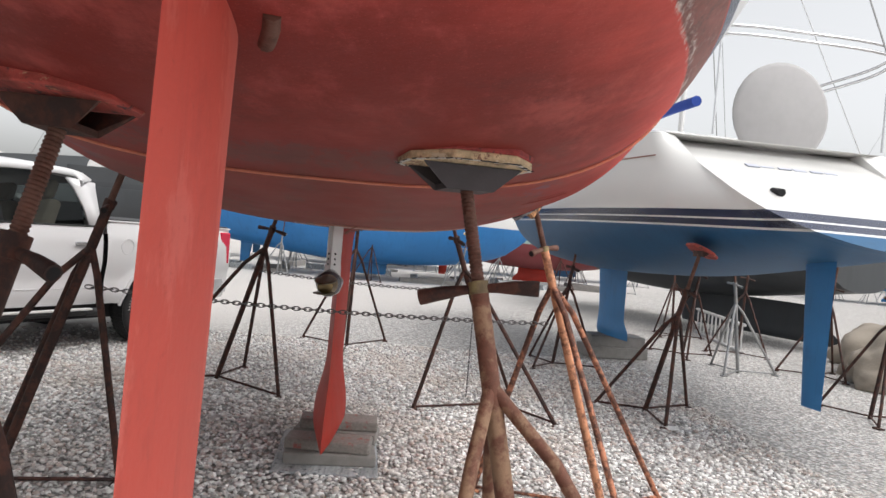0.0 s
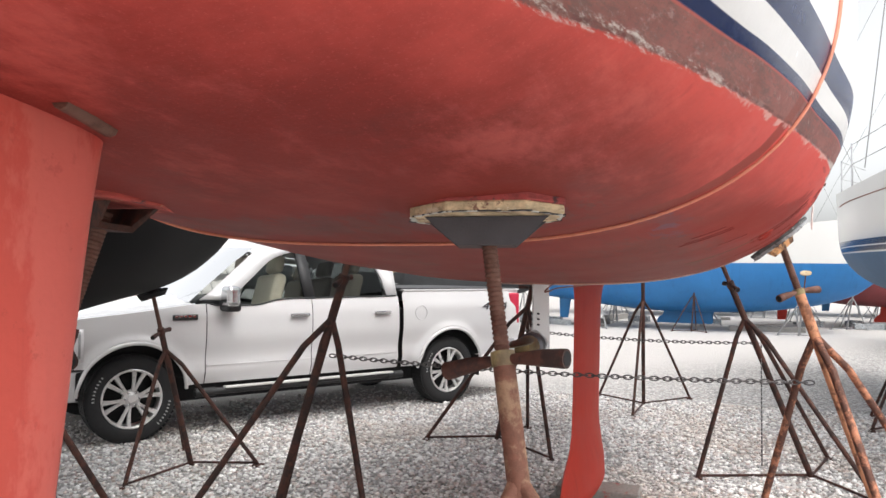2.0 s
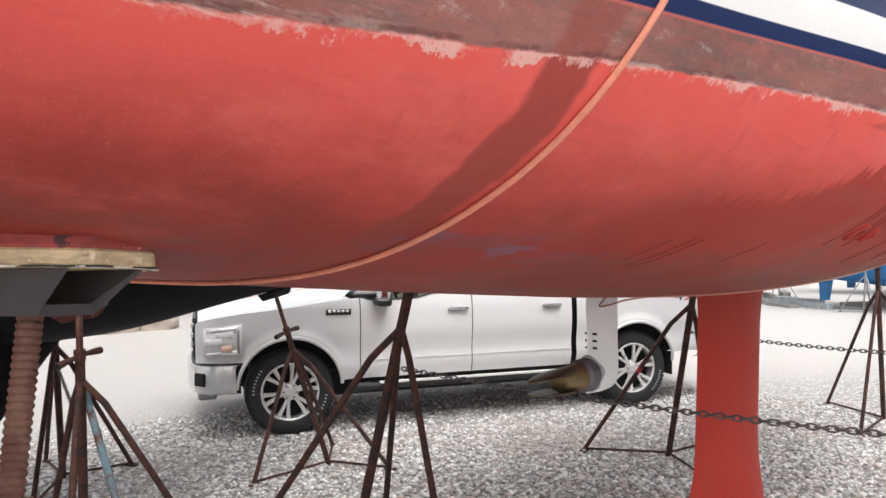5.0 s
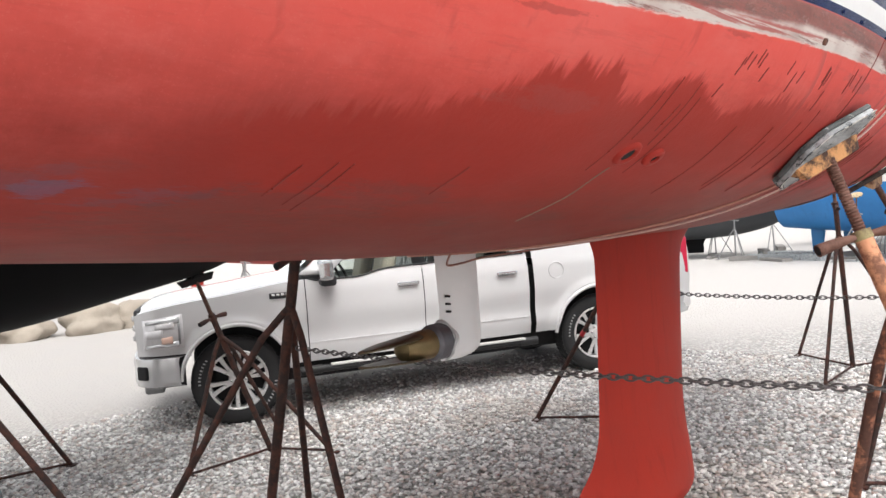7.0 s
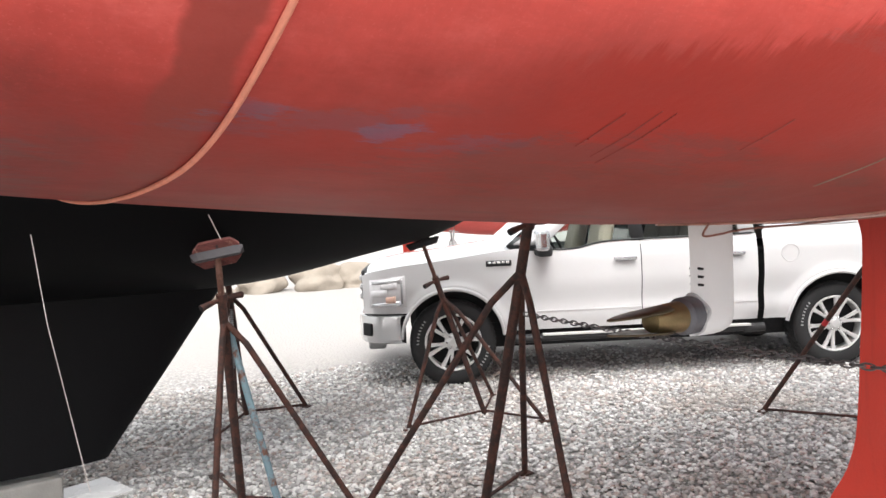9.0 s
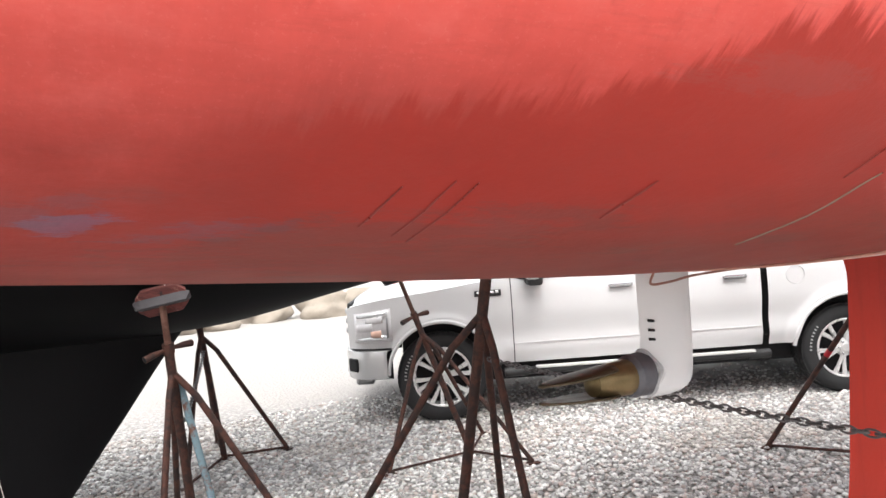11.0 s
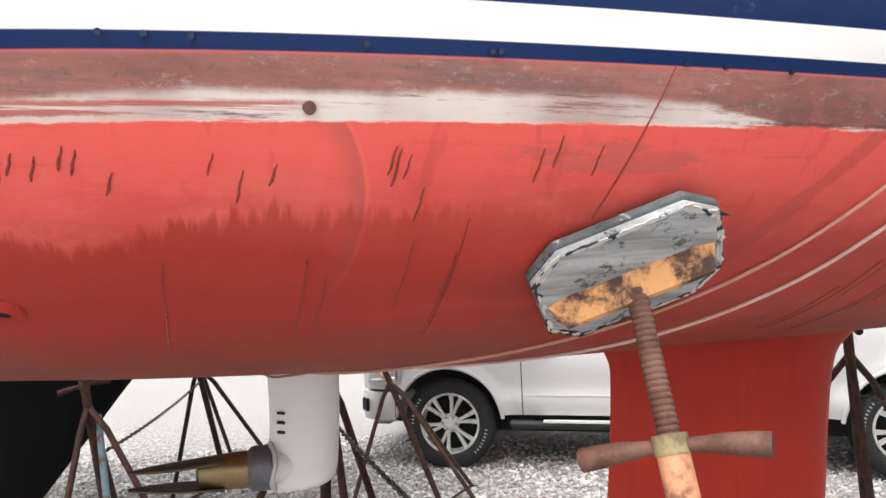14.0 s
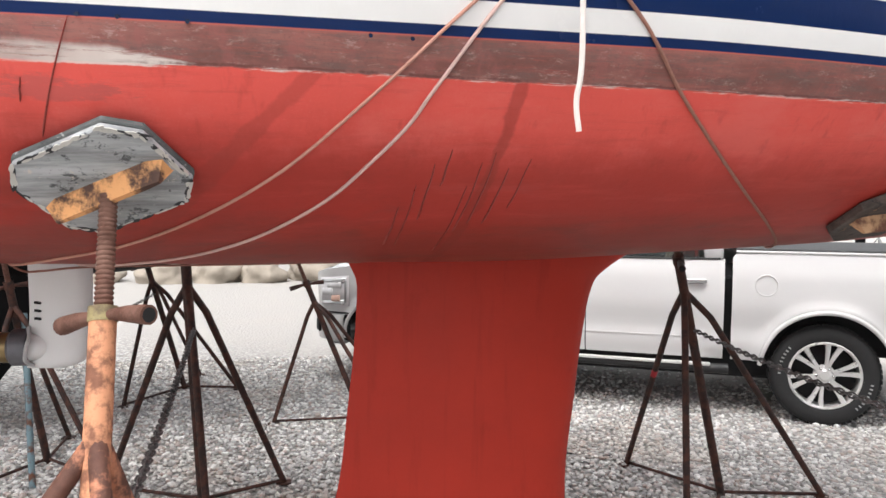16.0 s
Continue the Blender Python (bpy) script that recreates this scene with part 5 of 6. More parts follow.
def wheel(x, far):
    y = (TW - 0.005) if far else 0.005
    s = -1 if far else 1
    at = Matrix.Translation((x, y, 0.405)) @ (Matrix.Rotation(math.pi, 4, "Z") if far else Matrix.Identity(4))
    put = lambda vf: ([at @ Vector(p) for p in vf[0]], vf[1])
    prof = [(0.268, 0.20), (0.30, 0.225), (0.365, 0.235), (0.392, 0.22), (0.403, 0.19), (0.405, 0.12), (0.403, 0.05), (0.392, 0.02), (0.37, 0.0), (0.32, -0.004), (0.285, 0.004), (0.268, 0.016), (0.262, 0.03)]
    tyre_v, tyre_f = lathe(prof, 72)
    w = part("wheel", sharp(mesh_of("tyre_case", *put((tyre_v, tyre_f))), 40), M_RUBBER, truck, "black tyre on a bright alloy wheel", local=True)
    # tread blocks round the shoulder
    tv, tf = [], []
    for k in range(56):
        a = 2 * math.pi * k / 56
        for y0, y1 in ((0.022, 0.085), (0.10, 0.155), (0.17, 0.215)):
            b = len(tv)
            for aa in (a, a + 0.085):
                for rr in (0.398, 0.409):
                    for yy in (y0, y1):
                        tv.append((rr * math.cos(aa), yy, rr * math.sin(aa)))
            tf += [tuple(b + i for i in q) for q in ((0, 1, 3, 2), (4, 6, 7, 5), (2, 3, 7, 6), (0, 2, 6, 4), (1, 5, 7, 3))]
    part("tread", mesh_of("tread", *put((tv, tf)), False), M_RUBBER, w, local=True)
    rim = part("rim", sharp(mesh_of("rim", *put(lathe([(0.262, 0.20), (0.255, 0.19), (0.245, 0.06), (0.25, 0.012), (0.262, 0.006), (0.270, 0.010), (0.272, 0.02)], 60))), 40), M_ALLOY, w, "bright alloy rim", local=True)
    part("brake_disc", mesh_of("brake_disc", *put(lathe([(0.0, 0.10), (0.24, 0.10), (0.24, 0.11)], 30))), M_DARK, w, local=True)
    part("hub_cap", sharp(mesh_of("hub_cap", *put(lathe([(0.0, 0.012), (0.035, 0.013), (0.04, 0.02), (0.075, 0.03), (0.085, 0.05)], 24))), 40), M_ALLOY, w, local=True)
    for k in range(6):
        for g in (-1, 1):
            a = 2 * math.pi * k / 6 + 0.26
            pts = []
            for r_, da, yy in ((0.06, 0.10, 0.028), (0.12, 0.13, 0.024), (0.19, 0.16, 0.020), (0.252, 0.19, 0.014)):
                pts.append((r_ * math.cos(a + g * da), yy, r_ * math.sin(a + g * da)))
            ww = (0.016, 0.016, 0.019, 0.024)
            sv = []
            for p, half in zip(pts, ww):
                tang = Vector((-p[2], 0, p[0])).normalized()
                for e, yo in ((-1, 0.016), (-0.7, -0.002), (0.7, -0.002), (1, 0.016)):
                    sv.append(Vector(p) + tang * half * e + Vector((0, yo, 0)))
            part("spoke", sharp(mesh_of("spoke", *put((sv, grid_faces(4, 4)))), 30), M_ALLOY, rim, local=True)
        a = 2 * math.pi * k / 6
        part("wheel_nut", mesh_of("wheel_nut", *put(merge(tube([(0.062 * math.cos(a), 0.03, 0.062 * math.sin(a)), (0.062 * math.cos(a), 0.008, 0.062 * math.sin(a))], 0.010, 6)))), M_CHROME, rim, local=True)
    # raised pale marks on the sidewall
    for a0, count in ((0.9, 8), (3.9, 8)):
        for k in range(count):
            a = a0 + k * 0.095
            q = box((0.012, 0.0025, 0.022), bevel=0.0, m=at @ Matrix.Rotation(-a, 4, "Y") @ Matrix.Translation((0.0, -0.0045, 0.335)))
            part("sidewall_mark", q, M_MARK, w, local=True)


for x in (0.0, 3.68):
    for far in (False, True):
        wheel(x, far)

# cabin
part("cabin_floor", box((2.2, 1.7, 0.04), bevel=0.0, m=Matrix.Translation((1.85, TW / 2, 1.0))), M_DARK, truck, local=True)
part("dashboard", box((0.35, 1.6, 0.16), bevel=0.05, m=Matrix.Translation((0.82, TW / 2, 1.24)), seg=3), M_BLACKPL, truck, local=True)
for x, ys in ((1.55, (0.5, 1.47)), (2.50, (0.45, 0.98, 1.5))):
    for y in ys:
        lean = Matrix.Translation((x, y, 1.27)) @ Matrix.Rotation(0.22, 4, "Y")
        seat = part("seat", box((0.14, 0.46, 0.62), bevel=0.06, m=lean, seg=4), M_LEATHER, truck, "beige leather seat", local=True)
        part("headrest", box((0.10, 0.26, 0.19), bevel=0.045, m=lean @ Matrix.Translation((0, 0, 0.42)), seg=4), M_LEATHER, seat, local=True)
v, f = [], []
st = [(0.17 * math.cos(a), 0.17 * math.sin(a), 0) for a in np.linspace(0, 2 * math.pi, 25)]
sw = Matrix.Translation((1.10, 0.5, 1.30)) @ Matrix.Rotation(radians(62), 4, "Y")
part("steering_wheel", tube_mesh("steering_wheel", [sw @ Vector(p) for p in st], 0.014, 8), M_BLACKPL, truck, local=True)

# thin cord from the hull past the drive leg to the keel
tagged(part("cord", tube_mesh("cord", smooth_points([(-0.24, -0.25, 1.550), (-0.12, -0.17, 1.530), (-0.07, -0.108, 1.488), (0.0, -0.115, 1.489), (0.14, -0.115, 1.500), (0.6, -0.12, 1.506), (1.0, -0.11, 1.512)], 6), 0.0035, 6), M_ROPE_B), "thin brown cord under the hull beside the drive", "cord")

# the nose is short: draw everything ahead of the front arch in a little
for ob in truck.children_recursive:
    for v in ob.data.vertices:
        if v.co.x < -0.45:
            v.co.x = -0.45 + (v.co.x + 0.45) * 0.80


# ---- chains between the stands ----
def chain(a, b, sag, label):
    a, b = Vector(a), Vector(b)
    n = max(8, int((b - a).length * 1.04 / 0.033))
    pts = [a.lerp(b, i / n) - Vector((0, 0, sag * 4 * (i / n) * (1 - i / n))) for i in range(n + 1)]
    link = [(0.024 * math.cos(t) * (1.0), 0.011 * math.sin(t), 0) for t in np.linspace(0, 2 * math.pi, 11)[:-1]]
    shapes = []
    for i in range(n):
        d = (pts[i + 1] - pts[i]).normalized()
        m = Matrix.Translation((pts[i] + pts[i + 1]) / 2) @ frame_on(Vector((0, 0, 1)) if i % 2 else d.cross(Vector((0, 0, 1))), d)
        ring = [m @ Vector(p) for p in link]
        v, f = tube(ring + ring[:1], 0.0036, 5, False)
        shapes.append((v, f))
    ob = part("chain", mesh_of("chain", *merge(*shapes)), M_CHAIN)
    return tagged(ob, label, "chain", "chains between stands")


chain((0.267, 1.26, 1.085), (0.454, -1.27, 1.067), 0.028, "dull steel chain slung between two jack stands")
chain((2.82, 0.86, 1.08), (2.70, -1.06, 1.06), 0.03, "dull steel chain between the forward stands")
chain((-0.42, 4.08, 0.95), (-0.88, 2.42, 0.80), 0.03, "thin dull chain between two jack stands")
tagged(part("chain", mesh_of("chain", *merge(*[tube([Vector((2.69, -1.07, 1.05 - 0.033 * k)), Vector((2.69, -1.07, 1.05 - 0.033 * k - 0.027))], 0.006, 6) for k in range(28)])), M_CHAIN), "loose chain end hanging from a jack stand", "chain", "chains between stands")

# ---- blocks under the keel ----
random.seed(4)


def block(size, at, turn, mat, name, label, category):
    m = Matrix.Translation(at) @ Matrix.Rotation(turn, 4, "Z")
    if at[2] == 0.0:
        at = (at[0], at[1], size[2] / 2)
    bm = box(size, bevel=0.012, m=Matrix.Identity(4), seg=2)
    for v in bm.verts:
        v.co += Vector(noise.noise_vector(v.co * 6 + Vector(at))) * 0.006
    bmesh.ops.transform(bm, matrix=m, verts=bm.verts)
    return tagged(part(name, bm, mat), label, category)


M_BLOCK = rusty("grey_timber_with_red_paint", (0.36, 0.05, 0.04), (0.26, 0.24, 0.22), 0.62)
block((0.95, 0.66, 0.02), (1.18, -0.02, 0.014), 0.05, M_GREYPLY, "plywood_sheet", "pale plywood sheet lying on the gravel", "board")
block((0.26, 0.58, 0.075), (0.98, -0.05, 0.062), 0.08, M_WOODBLOCK, "timber_block", "weathered timber block under the keel", "block")
block((0.22, 0.54, 0.068), (0.99, -0.04, 0.136), -0.05, M_BLOCK, "timber_block", "grey timber block with red paint marks", "block")
block((0.26, 0.58, 0.075), (1.50, -0.05, 0.062), -0.1, M_WOODBLOCK, "timber_block", "weathered timber block under the keel", "block")
block((0.22, 0.54, 0.068), (1.51, -0.06, 0.136), 0.06, M_BLOCK, "timber_block", "grey timber block with red paint marks", "block")


# ---- other boats ----
def two_tone(name, bottom, line, stripes, top, rise=0.0):
    n = Net(name)
    x, y, z = n.xyz()
    z = n.math("SUBTRACT", z, n.math("MULTIPLY", x, rise))
    c = n.mix(n.noise(1.2, 6, 0.65), tuple(v * 0.75 for v in bottom), tuple(min(1, v * 1.2) for v in bottom))
    c = n.mix(n.math("MULTIPLY", n.step(n.noise(9, 4, 0.6, (1, 1, 0.1)), 0.5, 0.75), 0.3), c, tuple(v * 0.55 for v in bottom))
    for lo, colour in [(line, stripes[0][1] if stripes else top)] + [(line + d, k) for d, k in stripes[1:]] + [(line + 0.16, top)]:
        k = n.mix(n.math("MULTIPLY", n.noise(2.5, 5), 0.25), colour, tuple(v * 0.82 for v in colour))
        c = n.mix(n.step(z, lo - 0.002, lo + 0.002), c, k)
    r = n.math("SUBTRACT", 0.55, n.math("MULTIPLY", n.step(z, line - 0.01, line + 0.01), 0.33))
    return n.finish(c, r)


def scaled_tab(length, beam, zk, sheer, ref, full=2.5):
    f = [0, 0.15, 0.35, 0.5, 0.65, 0.8, 0.92, 1.0]
    return hull_table(([q * length for q in f], [k * beam / 2 for k in (0.66, 0.84, 0.98, 1.0, 0.93, 0.68, 0.32, 0.02)]),
                      ([q * length for q in f], [zk + k for k in (0.42, 0.24, 0.04, 0.0, 0.05, 0.22, 0.55, 1.15)]),
                      ([0, length * 0.5, length], [sheer, sheer - 0.05, sheer + 0.35]),
                      ([0, length * 0.6, length], [full, full, 1.5]), ref)


def yacht(at, yaw, length, beam, zk, sheer, line, mat, label, keel_mat, foot, keel=(0.42, 0.52), rudder_x=0.08, rake=0.0, mast=True, cabin=True, stations=36, cut=0.0, scale=1.0):
    """A yacht standing ashore, stern at its local origin."""
    m = Matrix.Translation((*at, 0)) @ Matrix.Rotation(radians(yaw), 4, "Z") @ Matrix.Scale(scale, 4)
    b = thing("sailing_yacht", m, label, "boat", "boats ashore")
    tab = scaled_tab(length, beam, zk, sheer, line + 0.35)
    part("hull", hull_mesh("hull", tab, cut, length, stations, 16, rake), mat, b, local=True)
    part("keel", fin_mesh("keel", [(zk + 0.08, keel[1] * length, keel[0] * length, 0.16), (foot + 0.3, keel[1] * length - 0.15, keel[0] * length - 0.02, 0.15), (foot + 0.1, keel[1] * length - 0.15, keel[0] * length - 0.2, 0.2), (foot, keel[1] * length - 0.17, keel[0] * length - 0.22, 0.16)]), keel_mat, b, local=True)
    if rudder_x:
        part("rudder", fin_mesh("rudder", [(zk + 0.45, rudder_x * length + 0.42, rudder_x * length, 0.1), (foot + 0.05, rudder_x * length + 0.30, rudder_x * length + 0.03, 0.06)]), keel_mat, b, local=True)
    if cabin:
        rows = []
        for q in np.linspace(0.28, 0.72, 10):
            w = 0.34 * beam * (1 - abs(q - 0.45) * 0.9)
            h = 0.42 * math.sin(math.pi * min(1, (q - 0.26) / 0.4)) ** 0.4 if q < 0.46 else 0.42 * max(0.0, 1 - (q - 0.46) / 0.27) ** 0.5
            rows.append([(q * length, -w, sheer - 0.02), (q * length, -w * 0.9, sheer + h * 0.85), (q * length, -w * 0.5, sheer + h), (q * length, w * 0.5, sheer + h), (q * length, w * 0.9, sheer + h * 0.85), (q * length, w, sheer - 0.02)])
        v = [p for r in rows for p in r]
        part("cabin", sharp(mesh_of("cabin", v, grid_faces(10, 6)), 40), M_GELCOAT, b, "white cabin top", local=True)
    if mast:
        part("mast", tube_mesh("mast", [(0.55 * length, 0, sheer), (0.55 * length, 0, sheer + length * 1.15)], 0.07, 8), M_ALLOY, b, local=True)
        for e in ((length * 0.99, 0), (0.02, 0), (0.52 * length, beam * 0.45), (0.52 * length, -beam * 0.45)):
            part("stay", tube_mesh("stay", [(e[0], e[1], sheer + 0.2), (0.55 * length, 0, sheer + length * 1.1)], 0.008, 5), M_GALV, b, local=True)
    return b


WHITE = (0.74, 0.73, 0.71)
NAVY = (0.012, 0.02, 0.06)
M_BOAT_BLUE = two_tone("blue_bottom_white_topsides", (0.012, 0.095, 0.215), 1.955, [(0.0, WHITE), (0.018, NAVY), (0.075, WHITE), (0.09, NAVY)], WHITE, 0.016)
boat2 = yacht((1.45, -3.93), 5.0, 10.5, 3.12, 1.40, 2.93, 2.06, M_BOAT_BLUE, "white sailing yacht with blue antifouling and navy stripes", M_BLUE, 0.36, keel=(0.50, 0.61), rudder_x=0.055, rake=2.3, stations=70, cut=-0.5, scale=0.91)
# stern rail, wheel cover, furled sail and name bars on the white yacht
for z in (3.92, 3.84):
    pts = smooth_points([(2.9, 1.2, z - 0.05), (1.9, 1.22, z - 0.02), (1.3, 0.9, z), (1.2, 0.0, z), (1.3, -0.9, z), (1.9, -1.22, z - 0.02), (2.9, -1.2, z - 0.05)], 6)
    part("stern_rail", tube_mesh("stern_rail", pts, 0.016, 8), M_CHROME, boat2, "polished stern rail", local=True)
for x, y in ((2.9, 1.2), (2.35, 1.21), (1.3, 0.9), (1.3, -0.9), (2.9, -1.2), (4.2, 1.4), (5.8, 1.48), (7.4, 1.3)):
    part("stanchion", tube_mesh("stanchion", [(x, y, 2.88), (x, y, 3.86 if x < 3 else 3.5)], 0.013, 8), M_CHROME, boat2, local=True)
for z in (3.48, 3.22):
    part("lifeline", tube_mesh("lifeline", [(2.9, 1.2, z), (4.2, 1.4, z), (5.8, 1.48, z), (7.4, 1.3, z), (9.6, 0.5, z + 0.15)], 0.005, 6), M_GALV, boat2, local=True)
# boom gear, tackles and lines over the cockpit
for a_, b_, r_, mat in (((4.45, 1.0, 3.0), (1.5, 1.0, 4.30), 0.032, M_BLACKPL), ((4.5, 1.2, 3.05), (1.4, 1.2, 4.24), 0.014, M_BLACKPL), ((4.82, 1.2, 3.0), (1.5, 1.2, 4.2), 0.011, M_NAVY)):
    part("strut", tube_mesh("strut", [a_, b_], r_, 8), mat, boat2, local=True)
for x, top, bot in ((2.95, 4.9, 4.3), (3.43, 4.4, 3.55), (3.3, 4.2, 3.1), (2.6, 4.6, 3.0), (2.35, 4.5, 2.95)):
    pts = smooth_points([(x - 0.15, 1.15, top), (x - 0.04, 1.17, top * 0.6 + bot * 0.4), (x + 0.05, 1.16, bot)], 5)
    part("hanging_line", tube_mesh("hanging_line", pts, 0.014, 6), M_ROPE_W, boat2, local=True)
knot = [(3.05 + 0.10 * math.sin(2.0 * t) * math.cos(t), 1.17 + 0.03 * math.sin(3 * t), 4.42 + 0.13 * math.sin(t * 1.0) * math.cos(2.2 * t)) for t in np.linspace(0, 12, 90)]
part("rope_bundle", tube_mesh("rope_bundle", knot, 0.012, 6), M_ROPE_W, boat2, "tangled pale rope bundle", local=True)
coil = [(4.17 + 0.085 * math.cos(t) * (0.8 + 0.2 * math.sin(0.37 * t)), 1.25 + 0.05 * math.sin(0.9 * t), 3.06 + 0.10 * math.sin(t)) for t in np.linspace(0, 60, 240)]
part("rope_coil", tube_mesh("rope_coil", coil, 0.011, 5), plain("sea_green_rope", (0.05, 0.20, 0.20), 0.8, vary=0.4, scale=40), boat2, "sea green rope coil", local=True)
cove = [(x, half_breadth(scaled_tab(10.5, 3.12, 1.40, 2.93, 2.41), x, 2.66 + 0.012 * (x - 1.4)) + 0.002, 2.66 + 0.012 * (x - 1.4)) for x in np.linspace(1.6, 6.5, 40)]
part("cove_line", tube_mesh("cove_line", cove, 0.007, 6), M_ROPE_B, boat2, "thin brown cove line", local=True)
v, f = lathe([(0.0, -0.05), (0.50, -0.045), (0.55, -0.01), (0.55, 0.02), (0.50, 0.05), (0.0, 0.055)], 32)
part("wheel_cover", mesh_of("wheel_cover", [(y * 1.0 + 2.0, x - 0.22, z + 3.30) for x, y, z in v], f), plain("grey_canvas", (0.42, 0.41, 0.41), 0.9, vary=0.1), boat2, "grey canvas wheel cover", local=True)
part("furled_sail", tube_mesh("furled_sail", smooth_points([(2.3, 0.6, 3.40), (3.1, 0.6, 3.40), (3.9, 0.6, 3.36)], 6), 0.06, 10), plain("royal_blue_canvas", (0.02, 0.06, 0.32), 0.85), boat2, "blue rolled sail cover", local=True)
for k in range(6):
    part("name_bar", box((0.012, 0.13, 0.05 + 0.03 * (k in (0, 3))), bevel=0.003, m=Matrix.Translation((1.32 + (0.02 if k % 2 else 0), 0.45 - 0.17 * k, 2.62)) @ Matrix.Rotation(radians(67), 4, "Y")), plain("faded_blue_lettering", (0.45, 0.47, 0.55), 0.6), boat2, local=True)
part("exhaust_outlet", tube_mesh("exhaust_outlet", [(0.52, 0.62, 2.30), (0.66, 0.62, 2.32)], 0.035, 12), M_DARK, boat2, local=True)

# black yacht alongside
M_BOAT_BLACK = two_tone("black_bottom_navy_topsides", (0.0035, 0.0035, 0.004), 1.93, [(0.0, (0.010, 0.018, 0.045))], (0.74, 0.73, 0.72))
M_BOAT_BLACK.node_tree.nodes["Principled BSDF"].inputs["Specular IOR Level"].default_value = 0.08
black_tab = hull_table(([-7.3, -5, -3, -1.5, 0, 1.0, 1.6, 1.95], [0.75, 1.15, 1.22, 1.15, 0.84, 0.42, 0.16, 0.03]),
                       ([-7.3, -5, -2.5, -1, -0.64, 0.3, 0.87, 1.4, 1.75, 1.95], [1.75, 1.42, 1.22, 1.20, 1.21, 1.35, 1.46, 1.70, 2.05, 2.5]),
                       ([-7.3, -2, 1.95], [2.7, 2.65, 2.95]), ([-7.3, -2, 1.95], [2.4, 2.2, 1.5]), 2.2)
black = thing("sailing_yacht", (-2, 3.10, 0), "black-bottomed sailing yacht with a deep fin keel", "boat", "boats ashore")
part("hull", hull_mesh("hull", black_tab, -7.3, 1.95, 70, 20), M_BOAT_BLACK, black, local=True)
part("keel", fin_mesh("keel", [(1.32, -0.63, -3.2, 0.22), (1.2, -0.74, -3.2, 0.2), (0.7, -1.12, -3.2, 0.2), (0.25, -1.46, -3.2, 0.18)]), M_BLACK, black, local=True)
for ob in black.children:
    ob.location = (2, 0, 0)
    ob.matrix_parent_inverse = Matrix.Identity(4)
block((0.45, 0.3, 0.2), (-1.95, 3.10, 0.12), 0.1, M_CONCRETE, "concrete_block", "grey concrete block under the black keel", "block")
block((0.5, 0.4, 0.025), (-1.62, 3.20, 0.016), 0.3, M_GELCOAT, "board", "white board lying on the gravel", "board")
for x0, zt, zb, d in ((-1.71, 2.0, 0.35, 0.07), (-0.99, 2.0, 1.52, 0.03)):
    tagged(part("cord", tube_mesh("cord", [(x0 - 0.15, 2.12, zt), (x0 - 0.1 + d * 0.5, 2.16, (zt + zb) / 2), (x0 + d, 2.2, zb)], 0.0022, 6), M_ROPE_W), "thin white cord hanging beside the black hull", "cord", "cords on the black yacht")
for x0, y0 in ((0.35, 2.55), (-0.35, 2.33)):
    loop = [(x0 + 0.02 * math.sin(t), y0 - 0.02, 1.95 - 0.10 * (1 - math.cos(t))) for t in np.linspace(0, 2 * math.pi, 17)]
    tagged(part("cord", tube_mesh("cord", loop, 0.004, 6), M_ROPE_W), "small white cord loop on the black hull", "cord", "cords on the black yacht")

# stands of the black and the white yacht
jack_stand((0.744, 3.08, 1.39), (1.30, 3.18, 0.0), [(0.60, 3.17), (1.503, 2.685), (1.66, 3.58)], 1.11, 0.97, "rusty jack stand under the black bow", M_STEEL, r=0.022, turn=0.3, normal=(-0.2, 0, 1), pad=(0.10, 0.07), pad_mat=M_DARK, bracket=M_DARK)
jack_stand((-0.52, 3.86, 1.45), (-0.245, 4.46, 0.0), [(0.24, 4.35), (-0.655, 3.865), (-0.18, 5.0)], 1.2, 1.06, "rusty jack stand behind the black keel", M_STEEL, r=0.024)
jack_stand((-0.975, 2.225, 1.434), (-0.835, 2.54, 0.0), [(-0.35, 2.05), (-1.12, 2.05), (-0.85, 3.05)], 1.20, 1.08, "rusty jack stand with blue paint on one leg", M_STEEL, r=0.024, normal=(0.2, 0.86, 0.40), spin=(1, 0, 0.30), cut=0.04, pad=(0.24, 0.15), pad_mat=M_DULLRED, bracket=M_DARKSTEEL)
part("leg", tube_mesh("leg", [(-0.90, 2.36, 1.02), (-0.76, 2.02, 0.02)], 0.019, 10), M_BLUESTEEL, bpy.data.objects["jack_stand.009"], "blue painted leg")
jack_stand((2.52, -2.98, 1.56), (3.25, -2.88, 0.0), [(3.40, -2.43), (2.55, -2.83), (3.56, -3.42)], 1.22, 1.0, "rusty jack stand under the white yacht", M_STEEL, r=0.024, normal=(0, -0.45, 0.9), pad=(0.34, 0.24), pad_mat=M_PADRED)
far_stand = jack_stand((5.5, -2.63, 1.68), (5.6, -2.45, 0.0), ring_feet((5.6, -2.45), 0.55, 0.4), 1.27, 1.04, "rusty jack stand under the white yacht bow", M_STEEL, r=0.022, normal=(0, -0.6, 0.8), pad=(0.3, 0.25))
GALV = jack_stand((5.98, -4.88, 1.65), (6.16, -5.17, 0.0), [(5.74, -4.78), (6.13, -5.69), (6.68, -5.01)], 1.22, 0.96, "grey galvanised jack stand beside the white yacht", M_GALV, r=0.024, normal=(0, 0.5, 0.85), pad=(0.28, 0.24))
